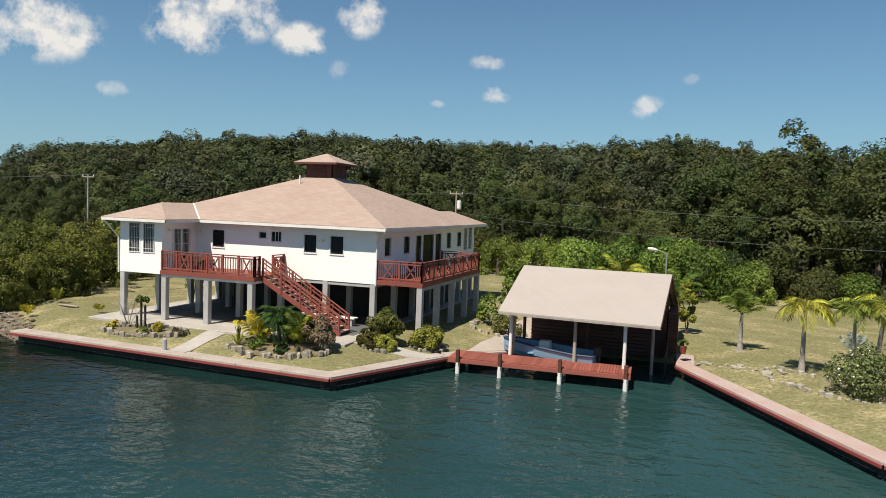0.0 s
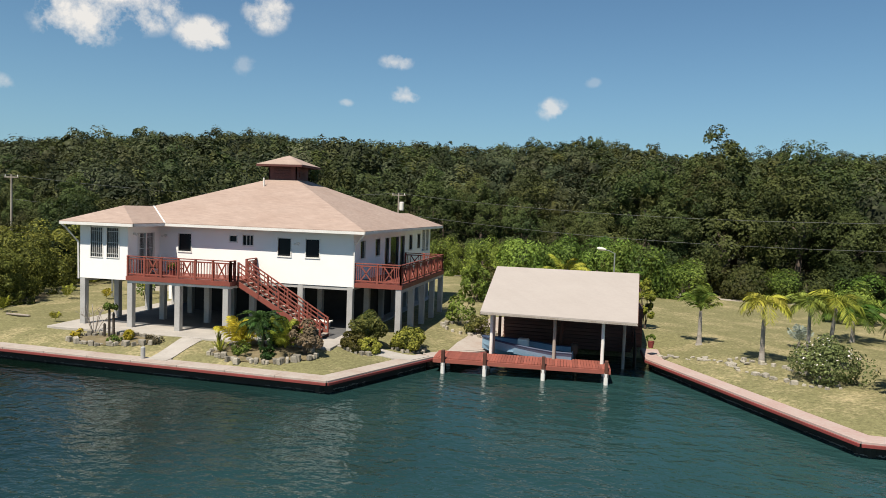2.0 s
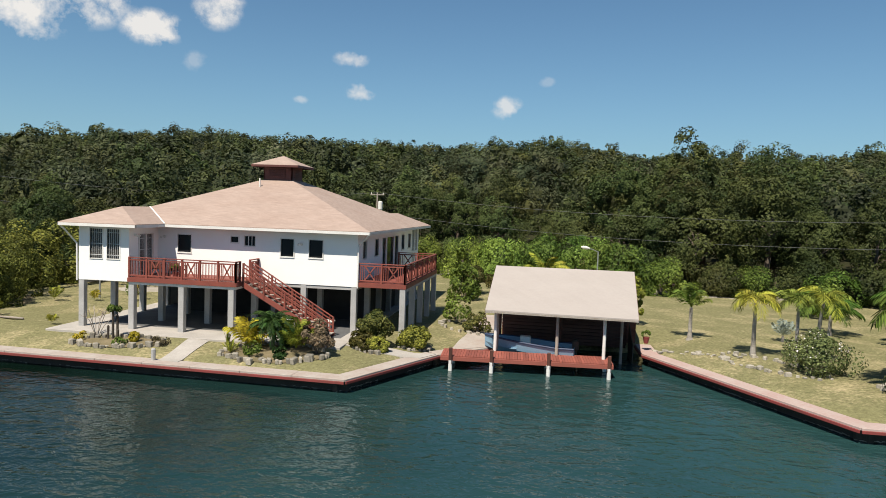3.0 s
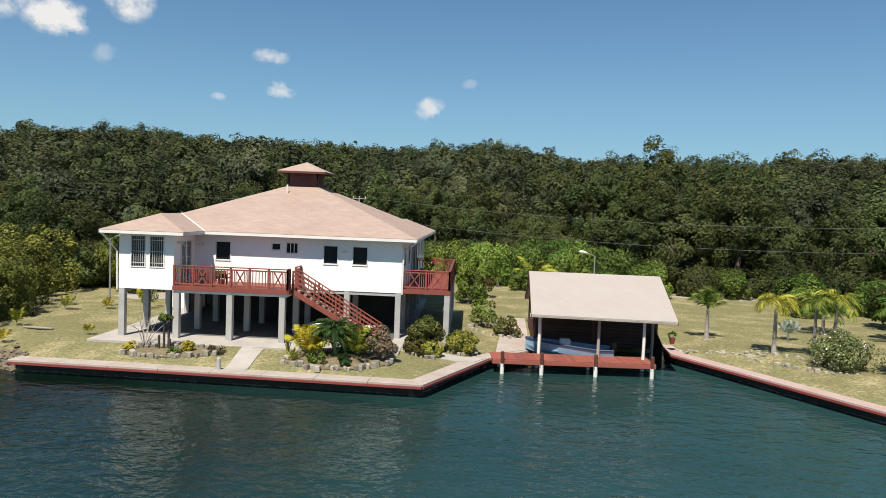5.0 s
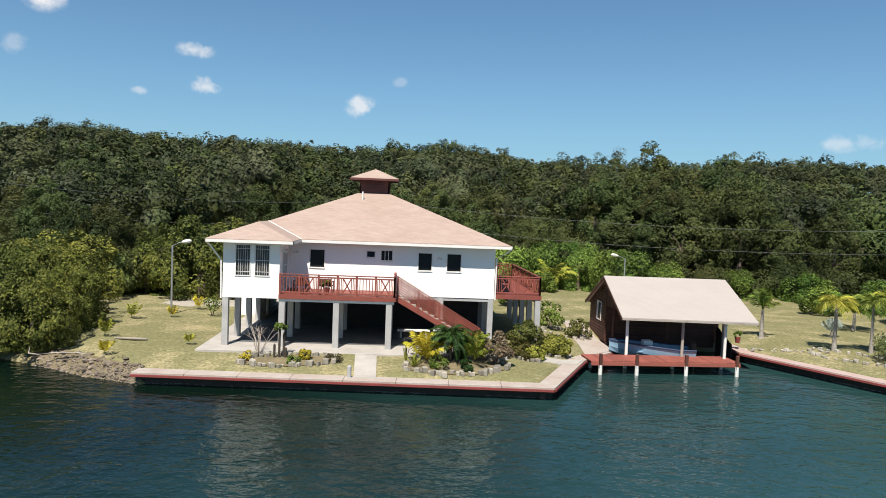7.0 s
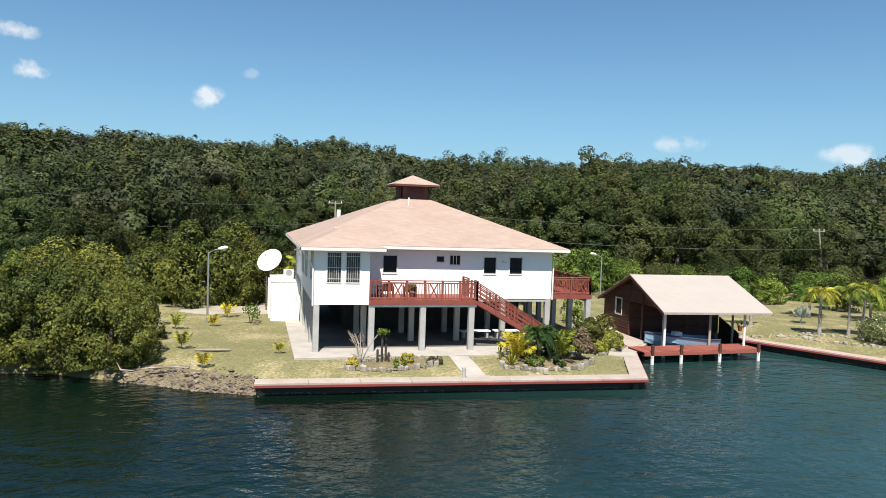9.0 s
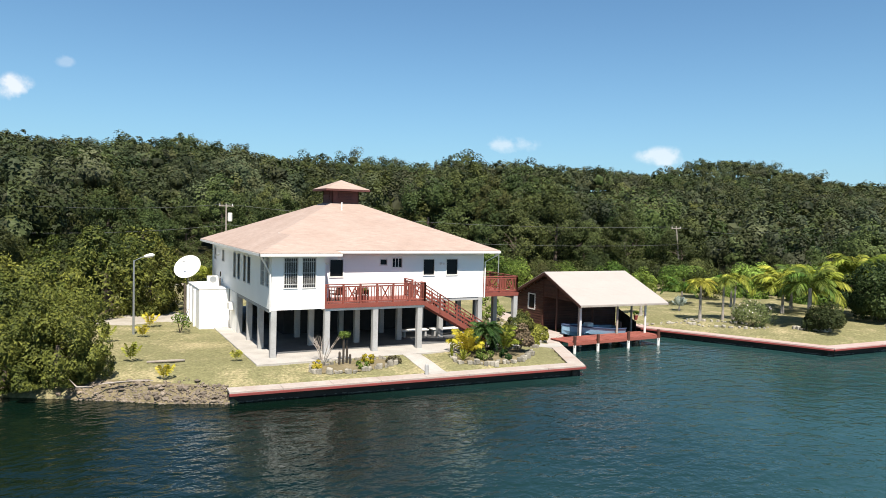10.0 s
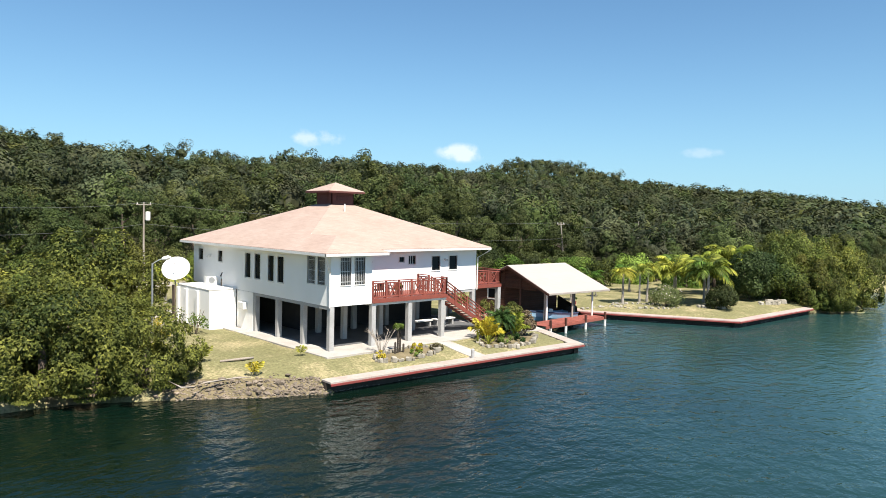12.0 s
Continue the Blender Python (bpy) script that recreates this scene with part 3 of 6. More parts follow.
def wall_mesh(P, u0, u1, z0, z1, holes, thick=0.18):
    us = sorted({u0, u1, *[h[0] for h in holes], *[h[1] for h in holes]})
    zs = sorted({z0, z1, *[h[2] for h in holes], *[h[3] for h in holes]})
    bm = bmesh.new()
    cells = {}
    for i in range(len(us) - 1):
        for j in range(len(zs) - 1):
            cu, cz = (us[i] + us[i + 1]) / 2, (zs[j] + zs[j + 1]) / 2
            if not any(h[0] < cu < h[1] and h[2] < cz < h[3] for h in holes):
                cells[i, j] = True

    def quad(pts):
        bm.faces.new([bm.verts.new(P(*p)) for p in pts])
    for (i, j) in cells:
        a, b, c, d = us[i], us[i + 1], zs[j], zs[j + 1]
        quad([(a, 0, c), (b, 0, c), (b, 0, d), (a, 0, d)])
        quad([(a, -thick, c), (a, -thick, d), (b, -thick, d), (b, -thick, c)])
        for di, dj, e in ((-1, 0, ((a, c), (a, d))), (1, 0, ((b, c), (b, d))), (0, -1, ((a, c), (b, c))), (0, 1, ((a, d), (b, d)))):
            if (i + di, j + dj) not in cells:
                (p, q), (r, s) = e
                quad([(p, 0, q), (r, 0, s), (r, -thick, s), (p, -thick, q)])
    bmesh.ops.remove_doubles(bm, verts=bm.verts, dist=0.0005)
    return bm


def pbox(bm, P, u0, u1, d0, d1, z0, z1):
    a, b = P(u0, d0, z0), P(u1, d1, z1)
    return box(bm, min(a.x, b.x), max(a.x, b.x), min(a.y, b.y), max(a.y, b.y), min(a.z, b.z), max(a.z, b.z))


def window(P, u0, u1, z0, z1, style="plain"):
    """A framed window set in a wall's opening: frame, sill, panes and, where it has one, an iron grille."""
    bm = bmesh.new()
    w = 0.045
    for a, b, c, d in ((u0 - w, u0, z0 - w, z1 + w), (u1, u1 + w, z0 - w, z1 + w), (u0, u1, z1, z1 + w), (u0, u1, z0 - w, z0)):
        pbox(bm, P, a, b, -0.05, 0.035, c, d)
    win = part("window" if style != "door" else "door", bm, TRIM, house, "white framed dark opening")
    bm = bmesh.new()
    pbox(bm, P, u0, u1, -0.08, -0.06, z0, z1)
    part("pane", bm, CURTAINED if style in ("grille", "door") else GLASS, win, "curtained glass" if style in ("grille", "door") else "dark glass")
    if style in ("grille", "door"):
        n = max(3, round((u1 - u0) / 0.105))
        for i in range(1, n):
            u = u0 + (u1 - u0) * i / n
            bm = bmesh.new()
            pbox(bm, P, u - 0.0065, u + 0.0065, 0.0, 0.013, z0, z1)
            part("bar", bm, IRON, win)
        if style == "door":
            for u, v in ((u0, u0 + 0.07), ((u0 + u1) / 2 - 0.06, (u0 + u1) / 2 + 0.06), (u1 - 0.07, u1)):
                bm = bmesh.new()
                pbox(bm, P, u, v, -0.055, 0.02, z0, z1)
                part("stile", bm, TRIM, win)
        for f in (0.12, 0.5, 0.88) if style == "grille" else (0.1, 0.36, 0.62, 0.9):
            bm = bmesh.new()
            z = z0 + (z1 - z0) * f
            pbox(bm, P, u0, u1, 0.0, 0.022, z - 0.012, z + 0.012)
            part("crossbar", bm, IRON, win)
    elif style == "grid":
        for i in (1, 2):
            u = u0 + (u1 - u0) * i / 3
            bm = bmesh.new()
            pbox(bm, P, u - 0.015, u + 0.015, -0.058, -0.02, z0, z1)
            part("muntin", bm, TRIM, win)
    if style in ("plain", "grid", "glass"):
        bm = bmesh.new()
        pbox(bm, P, u0 - 0.05, u1 + 0.05, -0.02, 0.04, z0 - w - 0.025, z0 - w)
        part("sill", bm, TRIM, win)
    return win


def wall(name, side, at, u0, u1, openings, z0=FLOOR):
    P = SIDE[side](at)
    part(name, wall_mesh(P, u0, u1, z0, TOP, [o[:4] for o in openings]), WHITE, house)
    for o in openings:
        window(P, *o)


wall("front_wall", "S", WY0, BX1, WX1, [(-10.0, -9.25, 4.78, 5.71, "plain"), (-6.97, -6.56, 5.42, 5.72, "plain"), (-6.2, -5.62, 5.27, 5.78, "grid"),
                                        (-4.18, -3.47, 4.79, 5.71, "plain"), (-2.62, -1.88, 4.79, 5.71, "plain")])
wall("wing_front_wall", "S", BY0, WX0, BX1, [(-13.3, -12.63, 4.48, 5.98, "grille"), (-12.35, -11.68, 4.48, 5.98, "grille")])
wall("wing_side_wall", "E", BX1, BY0 + 0.18, WY0, [(-1.86, -0.52, 3.62, 5.72, "door")])
wall("west_wall", "W", WX0, BY0 + 0.18, WY1 - 0.18, [(12.95, 13.6, 4.98, 5.73, "plain"), (9.98, 10.6, 5.0, 5.71, "plain"), (6.12, 6.82, 4.25, 5.76, "glass"), (4.9, 5.58, 4.25, 5.76, "glass"),
                                                     (3.26, 3.92, 4.25, 5.76, "glass"), (2.12, 2.8, 4.25, 5.76, "glass"), (-1.21, -0.44, 4.48, 5.98, "grille"), (-2.2, -1.49, 4.48, 5.98, "grille")])
wall("east_wall", "E", WX1, WY0 + 0.18, NY1 - 0.18, [(1.02, 1.82, 4.76, 5.68, "plain"), (3.65, 4.45, 4.76, 5.7, "plain"), (5.5, 6.3, 3.62, 5.7, "glass"), (6.65, 8.45, 3.62, 5.72, "glass"), (8.85, 9.85, 3.62, 5.72, "glass"),
                                                    (11.0, 11.8, 4.75, 5.72, "plain"), (13.2, 14.0, 4.75, 5.72, "plain"), (14.7, 15.4, 4.48, 5.98, "grille"), (15.8, 16.5, 4.48, 5.98, "grille")])
wall("north_wall", "N", WY1, WX0, NX0, [])
wall("rear_wing_wall", "N", NY1, NX0, WX1, [])
wall("rear_wing_side_wall", "W", NX0, WY1, NY1 - 0.18, [])

bm = bmesh.new()
box(bm, WX0 + 0.2, WX1 - 0.2, WY0 + 0.2, WY1 - 0.2, FLOOR + 0.02, FLOOR + 0.24)
box(bm, WX0 + 0.2, BX1 - 0.2, BY0 + 0.2, WY0 + 0.19, FLOOR + 0.02, FLOOR + 0.24)
box(bm, NX0 + 0.2, WX1 - 0.2, WY1 - 0.19, NY1 - 0.2, FLOOR + 0.02, FLOOR + 0.24)
part("upper_floor", bm, CONCRETE, house)


# roof: two wings hipped into a square pyramid
def roof_sheet():
    s = 0.40
    x0, x1, y0, y1 = -14.68, 0.80, -0.66, 15.16
    cx, cy = (x0 + x1) / 2, (y0 + y1) / 2
    px = (cx, cy, EAVE + s * (x1 - x0) / 2)
    bw, by = -10.42, -3.32
    rx, rz = (x0 + bw) / 2, EAVE + s * (bw - x0) / 2
    half = (bw - x0) / 2
    ra, rb = (rx, by + half, rz), (rx, y0 + half, rz)

    def turn(p):
        return (2 * cx - p[0], 2 * cy - p[1], p[2])
    e = EAVE
    half_faces = [
        [(x0, by, e), ra, rb, px, (x0, y1, e)],
        [(x0, by, e), (bw, by, e), ra],
        [(bw, by, e), (bw, y0, e), rb, ra],
        [(bw, y0, e), (x1, y0, e), px, rb],
    ]
    eaves = [(x0, y1), (x0, by), (bw, by), (bw, y0), (x1, y0)]
    loop = eaves[:-1] + [turn((*p, 0))[:2] for p in eaves[:-1]]
    return half_faces + [[turn(p) for p in f] for f in half_faces], loop, (rx, rb, (bw, y0, e))


ROOF_FACES, EAVES, VALLEY = roof_sheet()
bm = bmesh.new()
for f in ROOF_FACES:
    bm.faces.new([bm.verts.new(p) for p in f])
bmesh.ops.remove_doubles(bm, verts=bm.verts, dist=0.02)
bmesh.ops.recalc_face_normals(bm, faces=bm.faces)
r = bmesh.ops.extrude_face_region(bm, geom=list(bm.faces))
bmesh.ops.translate(bm, verts=[v for v in r["geom"] if isinstance(v, bmesh.types.BMVert)], vec=(0, 0, 0.045))
part("roof", bm, ROOF, house, "pink-tan weathered shingle hip roof")
bm = bmesh.new()
beam(bm, Vector(VALLEY[1]) + Vector((0, 0, 0.055)), Vector(VALLEY[2]) + Vector((0, 0, 0.055)), 0.09, 0.02)
part("valley_flashing", bm, TRIM, house, "pale valley flashing strip")
for a, b in zip(EAVES, EAVES[1:] + EAVES[:1]):
    bm = bmesh.new()
    d = (Vector(b) - Vector(a)).normalized()
    e = Vector((d.x, d.y, 0)) * 0.02
    beam(bm, Vector((*a, EAVE - 0.06)) - e, Vector((*b, EAVE - 0.06)) + e, 0.04, 0.14)
    part("fascia", bm, TRIM, house, "white eave fascia board")
bm = bmesh.new()
f = bm.faces.new([bm.verts.new((*p, EAVE - 0.12)) for p in EAVES])
r = bmesh.ops.extrude_face_region(bm, geom=[f])
bmesh.ops.translate(bm, verts=[v for v in r["geom"] if isinstance(v, bmesh.types.BMVert)], vec=(0, 0, 0.02))
bmesh.ops.triangulate(bm, faces=bm.faces)
part("soffit", bm, TRIM, house, "white boarded soffit")

# cupola
CX, CY = -6.94, 7.2
bm = bmesh.new()
for k, P in enumerate((SIDE["S"](CY - 0.92), SIDE["N"](CY + 0.92), SIDE["W"](CX - 0.92), SIDE["E"](CX + 0.92))):
    c = CX if k < 2 else CY
    pbox(bm, P, c - 0.92, c + 0.92, -0.08, 0, 8.7, 9.93)
cupola = part("cupola_wall", bm, CUPOLA, house, "dark red wooden cupola walls")
for k, P in enumerate((SIDE["S"](CY - 0.92), SIDE["N"](CY + 0.92), SIDE["W"](CX - 0.92), SIDE["E"](CX + 0.92))):
    c = CX if k < 2 else CY
    for i in range(6):
        bm = bmesh.new()
        a, b = P(c - 0.5, 0.02, 9.22 + i * 0.1), P(c + 0.5, 0.02, 9.22 + i * 0.1)
        beam(bm, a, b, 0.05, 0.06)
        part("louvre_slat", bm, CUPOLA, cupola)
    bm = bmesh.new()
    pbox(bm, P, c - 0.98, c + 0.98, 0.0, 0.045, 8.86, 9.0)
    part("base_trim", bm, CUPOLA, cupola)
bm = bmesh.new()
hw = 1.48
ring = [bm.verts.new((CX + a * hw, CY + b * hw, 9.93)) for a, b in ((-1, -1), (1, -1), (1, 1), (-1, 1))]
low = [bm.verts.new((CX + a * hw, CY + b * hw, 9.89)) for a, b in ((-1, -1), (1, -1), (1, 1), (-1, 1))]
apex = bm.verts.new((CX, CY, 10.56))
for i in range(4):
    bm.faces.new((ring[i], ring[(i + 1) % 4], apex))
    bm.faces.new((low[i], low[(i + 1) % 4], ring[(i + 1) % 4], ring[i]))
bm.faces.new(low)
part("cupola_roof", bm, ROOF, house, "small pink-tan shingle pyramid roof")
bm = bmesh.new()
for a, b in (((-1, -1), (1, -1)), ((1, -1), (1, 1)), ((1, 1), (-1, 1)), ((-1, 1), (-1, -1))):
    beam(bm, (CX + a[0] * hw, CY + a[1] * hw, 9.85), (CX + b[0] * hw, CY + b[1] * hw, 9.85), 0.04, 0.12)
part("cupola_fascia", bm, CUPOLA, house)
bm = bmesh.new()
tube(bm, [(-7.6, 5.1, 8.3), (-7.6, 5.1, 9.05)], [0.05, 0.05])
part("vent_pipe", bm, TRIM, house, "white plumbing vent pipe")

# columns, slab and the closed store under the house
COLS = [(-13.80, -2.55), (-11.0, -2.6), (-8.3, -2.6), (-5.65, -2.6)]
COLS += [(-13.80, y) for y in (0.12, 2.9, 5.6, 8.3)] + [(x, 0.16) for x in (-11.0, -8.3, -5.65, -2.9, -0.16)]
COLS += [(-0.16, y) for y in (2.9, 5.6, 8.3, 11.0, 14.3, 17.0)] + [(2.45, y) for y in (0.12, 2.6, 5.1, 7.6, 10.0)] + [(-2.9, 17.0)]
COLS += [(-11.0, 2.9)] + [(x, 2.9) for x in (-8.3, -5.65, -2.9)]
for x, y in COLS:
    bm = bmesh.new()
    top = FLOOR if not x > 1 else 3.42
    box(bm, x - 0.15, x + 0.15, y - 0.15, y + 0.15, 0.6, top, 0.015)
    part("column", bm, CONCRETE, house)
for a, b in (((-13.8, BY0 + 0.15), (-13.8, 8.3)), ((WX0, 0.16), (WX1, 0.16)), ((-0.16, 0.16), (-0.16, 17))):
    bm = bmesh.new()
    beam(bm, (*a, FLOOR - 0.08), (*b, FLOOR - 0.08), 0.24, 0.2)
    part("ground_beam", bm, CONCRETE, house)
# store block, its colour darkened for the shade under the floor
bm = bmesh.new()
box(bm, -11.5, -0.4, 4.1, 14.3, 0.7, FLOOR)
part("store_wall", bm, STORE_SHADE, house, "closed store under the house")

bm = bmesh.new()
box(bm, -14.9, 0.35, -3.9, 17.6, 0.3, 0.94, 0.02)
solo("house_slab", bm, PAVING, "pale concrete slab under the raised house", "slab", kind="structure")
# thin sheet over the slab, its dark colour painting in the house's shade
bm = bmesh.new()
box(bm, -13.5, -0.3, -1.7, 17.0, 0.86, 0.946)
solo("shaded_floor", bm, material("floor_shade_tone", (0.13, 0.13, 0.13), (0.08, 0.08, 0.08), rough=0.8, scale=0.7, fine=9, amount=0.6, bump=0.1), "concrete floor under the house, darkened for its shade", "floor", kind="structure")


# ---- decks and stair ----
def railing(owner, a, b, bays, crossed, za, zb=None, height=1.0, mat=RED):
    """Posts, rails, balusters and crossed panels from a to b; the deck's top is at za (zb at the far end)."""
    zb = za if zb is None else zb
    a, b = Vector((*a, za)), Vector((*b, zb))
    up = Vector((0, 0, 1))
    for i in range(bays + 1):
        p = a.lerp(b, i / bays)
        bm = bmesh.new()
        beam(bm, p - up * 0.22, p + up * (height + 0.03), 0.10, 0.10, 0.008)
        part("rail_post", bm, mat, owner)
    for h, w, d in ((height, 0.13, 0.045), (height - 0.12, 0.04, 0.07), (0.10, 0.04, 0.07)):
        bm = bmesh.new()
        beam(bm, a + up * h, b + up * h, w if h == height else 0.045, d, 0.005)
        part("handrail" if h == height else "rail", bm, mat, owner)
    for i in range(bays):
        p, q = a.lerp(b, i / bays), a.lerp(b, (i + 1) / bays)
        length = (q - p).length
        lo, hi = up * 0.12, up * (height - 0.13)
        if i in crossed:
            m0, m1 = p.lerp(q, 0.28), p.lerp(q, 0.72)
            for s, e in ((m0 + lo, m1 + hi), (m1 + lo, m0 + hi)):
                bm = bmesh.new()
                beam(bm, s, e, 0.04, 0.06)
                part("cross_brace", bm, mat, owner)
            ts = [0.1, 0.19, 0.28, 0.72, 0.81, 0.9]
        else:
            n = max(2, round(length / 0.15))
            ts = [k / n for k in range(1, n)]
        for t in ts:
            m = p.lerp(q, t)
            bm = bmesh.new()
            beam(bm, m + lo, m + hi, 0.035, 0.035)
            part("baluster", bm, mat, owner)


def deck_floor(owner, x0, x1, y0, y1, z, along_x, mat=RED):
    n = max(1, round(((y1 - y0) if along_x else (x1 - x0)) / 0.145))
    for i in range(n):
        bm = bmesh.new()
        if along_x:
            s = (y1 - y0) / n
            box(bm, x0, x1, y0 + i * s + 0.004, y0 + (i + 1) * s - 0.004, z - 0.035, z)
        else:
            s = (x1 - x0) / n
            box(bm, x0 + i * s + 0.004, x0 + (i + 1) * s - 0.004, y0, y1, z - 0.035, z)
        part("deck_board", bm, mat, owner)


DECK = 3.60
deck = thing("front_deck", (-8.3, -1.3, DECK), "red painted timber deck with balustrade on the house front", "deck")
deck_floor(deck, BX1 + 0.02, -5.35, -2.78, -0.02, DECK, True)
for p, q in (((BX1, -2.82), (-5.35, -2.82)), ((-5.33, -2.80), (-5.33, -0.03)), ((BX1, -1.4), (-5.36, -1.4))):
    bm = bmesh.new()
    beam(bm, (*p, DECK - 0.13), (*q, DECK - 0.13), 0.05, 0.2)
    part("rim_joist", bm, RED, deck)
bm = bmesh.new()
box(bm, BX1 + 0.02, -5.4, -2.76, -0.02, FLOOR - 0.12, FLOOR + 0.012, 0.01)
part("slab", bm, TRIM, deck, "pale concrete slab under the deck boards")
railing(deck, (BX1 + 0.05, -2.74), (-5.4, -2.74), 6, (1, 3, 5), DECK)
railing(deck, (-5.4, -2.74), (-5.4, -2.3), 1, (), DECK)
railing(deck, (-5.4, -1.1), (-5.4, -0.06), 1, (0,), DECK)

deck_e = thing("side_deck", (1.3, 5, DECK), "red painted timber deck with crossed panels on the house side", "deck")
deck_floor(deck_e, 0.02, 2.58, 0.0, 10.1, DECK, False)
for p, q in (((0.02, -0.03), (2.62, -0.03)), ((2.61, -0.03), (2.61, 10.12)), ((0.02, 10.12), (2.6, 10.12))):
    bm = bmesh.new()
    beam(bm, (*p, DECK - 0.13), (*q, DECK - 0.13), 0.05, 0.22)
    part("rim_joist", bm, RED, deck_e)
bm = bmesh.new()
box(bm, 2.33, 2.57, 0.02, 10.06, 3.17, 3.352, 0.01)
part("bearer", bm, CONCRETE, deck_e, "grey concrete edge beam")
railing(deck_e, (0.06, 0.04), (2.54, 0.04), 2, (0, 1), DECK)
railing(deck_e, (2.54, 0.04), (2.54, 10.04), 6, (0, 1, 2, 3, 4, 5), DECK)
railing(deck_e, (2.54, 10.04), (0.06, 10.04), 2, (0, 1), DECK)

stair = thing("staircase", (-3, -0.7, 0.94), "red painted straight timber staircase with open risers", "staircase")
SX0, SX1, SY0, SY1 = -5.25, -0.80, -2.22, -1.18
STEPS = 14
for y in (SY0, SY1):
    bm = bmesh.new()
    beam(bm, (SX0, y, DECK - 0.15), (SX1, y, 0.98), 0.05, 0.26, 0.005)
    part("stringer", bm, RED, stair)
for i in range(STEPS):
    f = (i + 0.6) / STEPS
    x, z = SX0 + (SX1 - SX0) * f, DECK + (0.94 - DECK) * (i + 1) / (STEPS + 1)
    bm = bmesh.new()
    box(bm, x - 0.15, x + 0.15, SY0 + 0.03, SY1 - 0.03, z - 0.02, z + 0.02)
    part("tread", bm, POSTWOOD, stair, "worn pale tread")
for y in (SY0, SY1):
    a, b = Vector((SX0, y, DECK - 0.05)), Vector((SX1 - 0.05, y, 0.94))
    for i in range(5):
        p = a.lerp(b, i / 4)
        bm = bmesh.new()
        beam(bm, p - Vector((0, 0, 0.12)), p + Vector((0, 0, 0.98)), 0.09, 0.09, 0.008)
        part("rail_post", bm, RED, stair)
    for h, w, d in ((0.95, 0.11, 0.045), (0.76, 0.04, 0.06), (0.52, 0.04, 0.06), (0.28, 0.04, 0.06)):
        bm = bmesh.new()
        beam(bm, a + Vector((0, 0, h)), b + Vector((0, 0, h)), w, d, 0.005)
        part("handrail" if h > 0.9 else "rail", bm, RED, stair)
    for i in range(12):
        p = a.lerp(b, (i + 0.5) / 12)
        bm = bmesh.new()
        beam(bm, p + Vector((0, 0, 0.26)), p + Vector((0, 0, 0.93)), 0.035, 0.035)
        part("baluster", bm, RED, stair)

# ---- dock and boathouse ----
dock = thing("dock", (9, -1.8, 0), "sun-worn red plank dock on white painted pilings", "dock")
DA, DB = Vector((4.9, -2.43, 0)), Vector((13.05, -2.02, 0))
dirx = (DB - DA).normalized()
diry = Vector((-dirx.y, dirx.x, 0))
NB = 62
for i in range(NB):
    s = (DB - DA).length / NB
    bm = bmesh.new()
    c = DA + dirx * s * (i + 0.5) + Vector((0, 0, 0.56))
    beam(bm, c + diry * 0.02, c + diry * 1.75, s - 0.012, 0.04)
    part("plank", bm, DOCKRED, dock)
for off, z, h in ((0.0, 0.44, 0.19), (1.72, 0.475, 0.13)):
    bm = bmesh.new()
    beam(bm, DA + diry * off + Vector((0, 0, z)), DB + diry * off + Vector((0, 0, z)), 0.07, h, 0.006)
    part("side_beam", bm, DOCKRED, dock)
for f in (0.06, 0.30, 0.63, 0.975):
    for off in (-0.06, 1.65):
        p = DA.lerp(DB, f) + diry * off
        bm = bmesh.new()
        tube(bm, [p + Vector((0, 0, -1.2)), p + Vector((0, 0, 0.38))], [0.10, 0.10], 10)
        part("piling", bm, TRIM, dock, "white painted piling with dark waterline")
        if off < 0:
            bm = bmesh.new()
            beam(bm, p + Vector((0, 0, 0.2)), p + Vector((0, 0, 0.98)), 0.16, 0.16, 0.02)
            part("mooring_post", bm, BROWN, dock, "dark red mooring post")

bh = thing("boathouse", (10.5, 4, 0.5), "brown timber boathouse with a pale gable roof over open water", "boathouse")
RF, RR, RB = [(6.85, -1.1, 2.65), (14.15, -1.6, 2.65)], [(7.0, 3.3, 4.52), (14.4, 3.2, 4.52)], [(7.2, 8.0, 2.5), (14.7, 7.9, 2.5)]
bm = bmesh.new()
v = [bm.verts.new(p) for p in (*RF, *RR, *RB)]
bm.faces.new((v[0], v[1], v[3], v[2]))
bm.faces.new((v[2], v[3], v[5], v[4]))
bmesh.ops.recalc_face_normals(bm, faces=bm.faces)
r = bmesh.ops.extrude_face_region(bm, geom=list(bm.faces))
bmesh.ops.translate(bm, verts=[x for x in r["geom"] if isinstance(x, bmesh.types.BMVert)], vec=(0, 0, 0.05))
part("roof", bm, BHROOF, bh, "pale pinkish-grey roll roofing")
for a, b in ((RF[0], RF[1]), (RB[0], RB[1])):
    bm = bmesh.new()
    beam(bm, Vector(a) - Vector((0, 0, 0.045)), Vector(b) - Vector((0, 0, 0.045)), 0.035, 0.09)
    part("fascia", bm, POSTWOOD, bh, "weathered grey eave board")
for a, b in ((RF[0], RR[0]), (RR[0], RB[0]), (RF[1], RR[1]), (RR[1], RB[1])):
    bm = bmesh.new()
    beam(bm, Vector(a) - Vector((0, 0, 0.08)), Vector(b) - Vector((0, 0, 0.08)), 0.04, 0.16)
    part("bargeboard", bm, BROWN, bh)
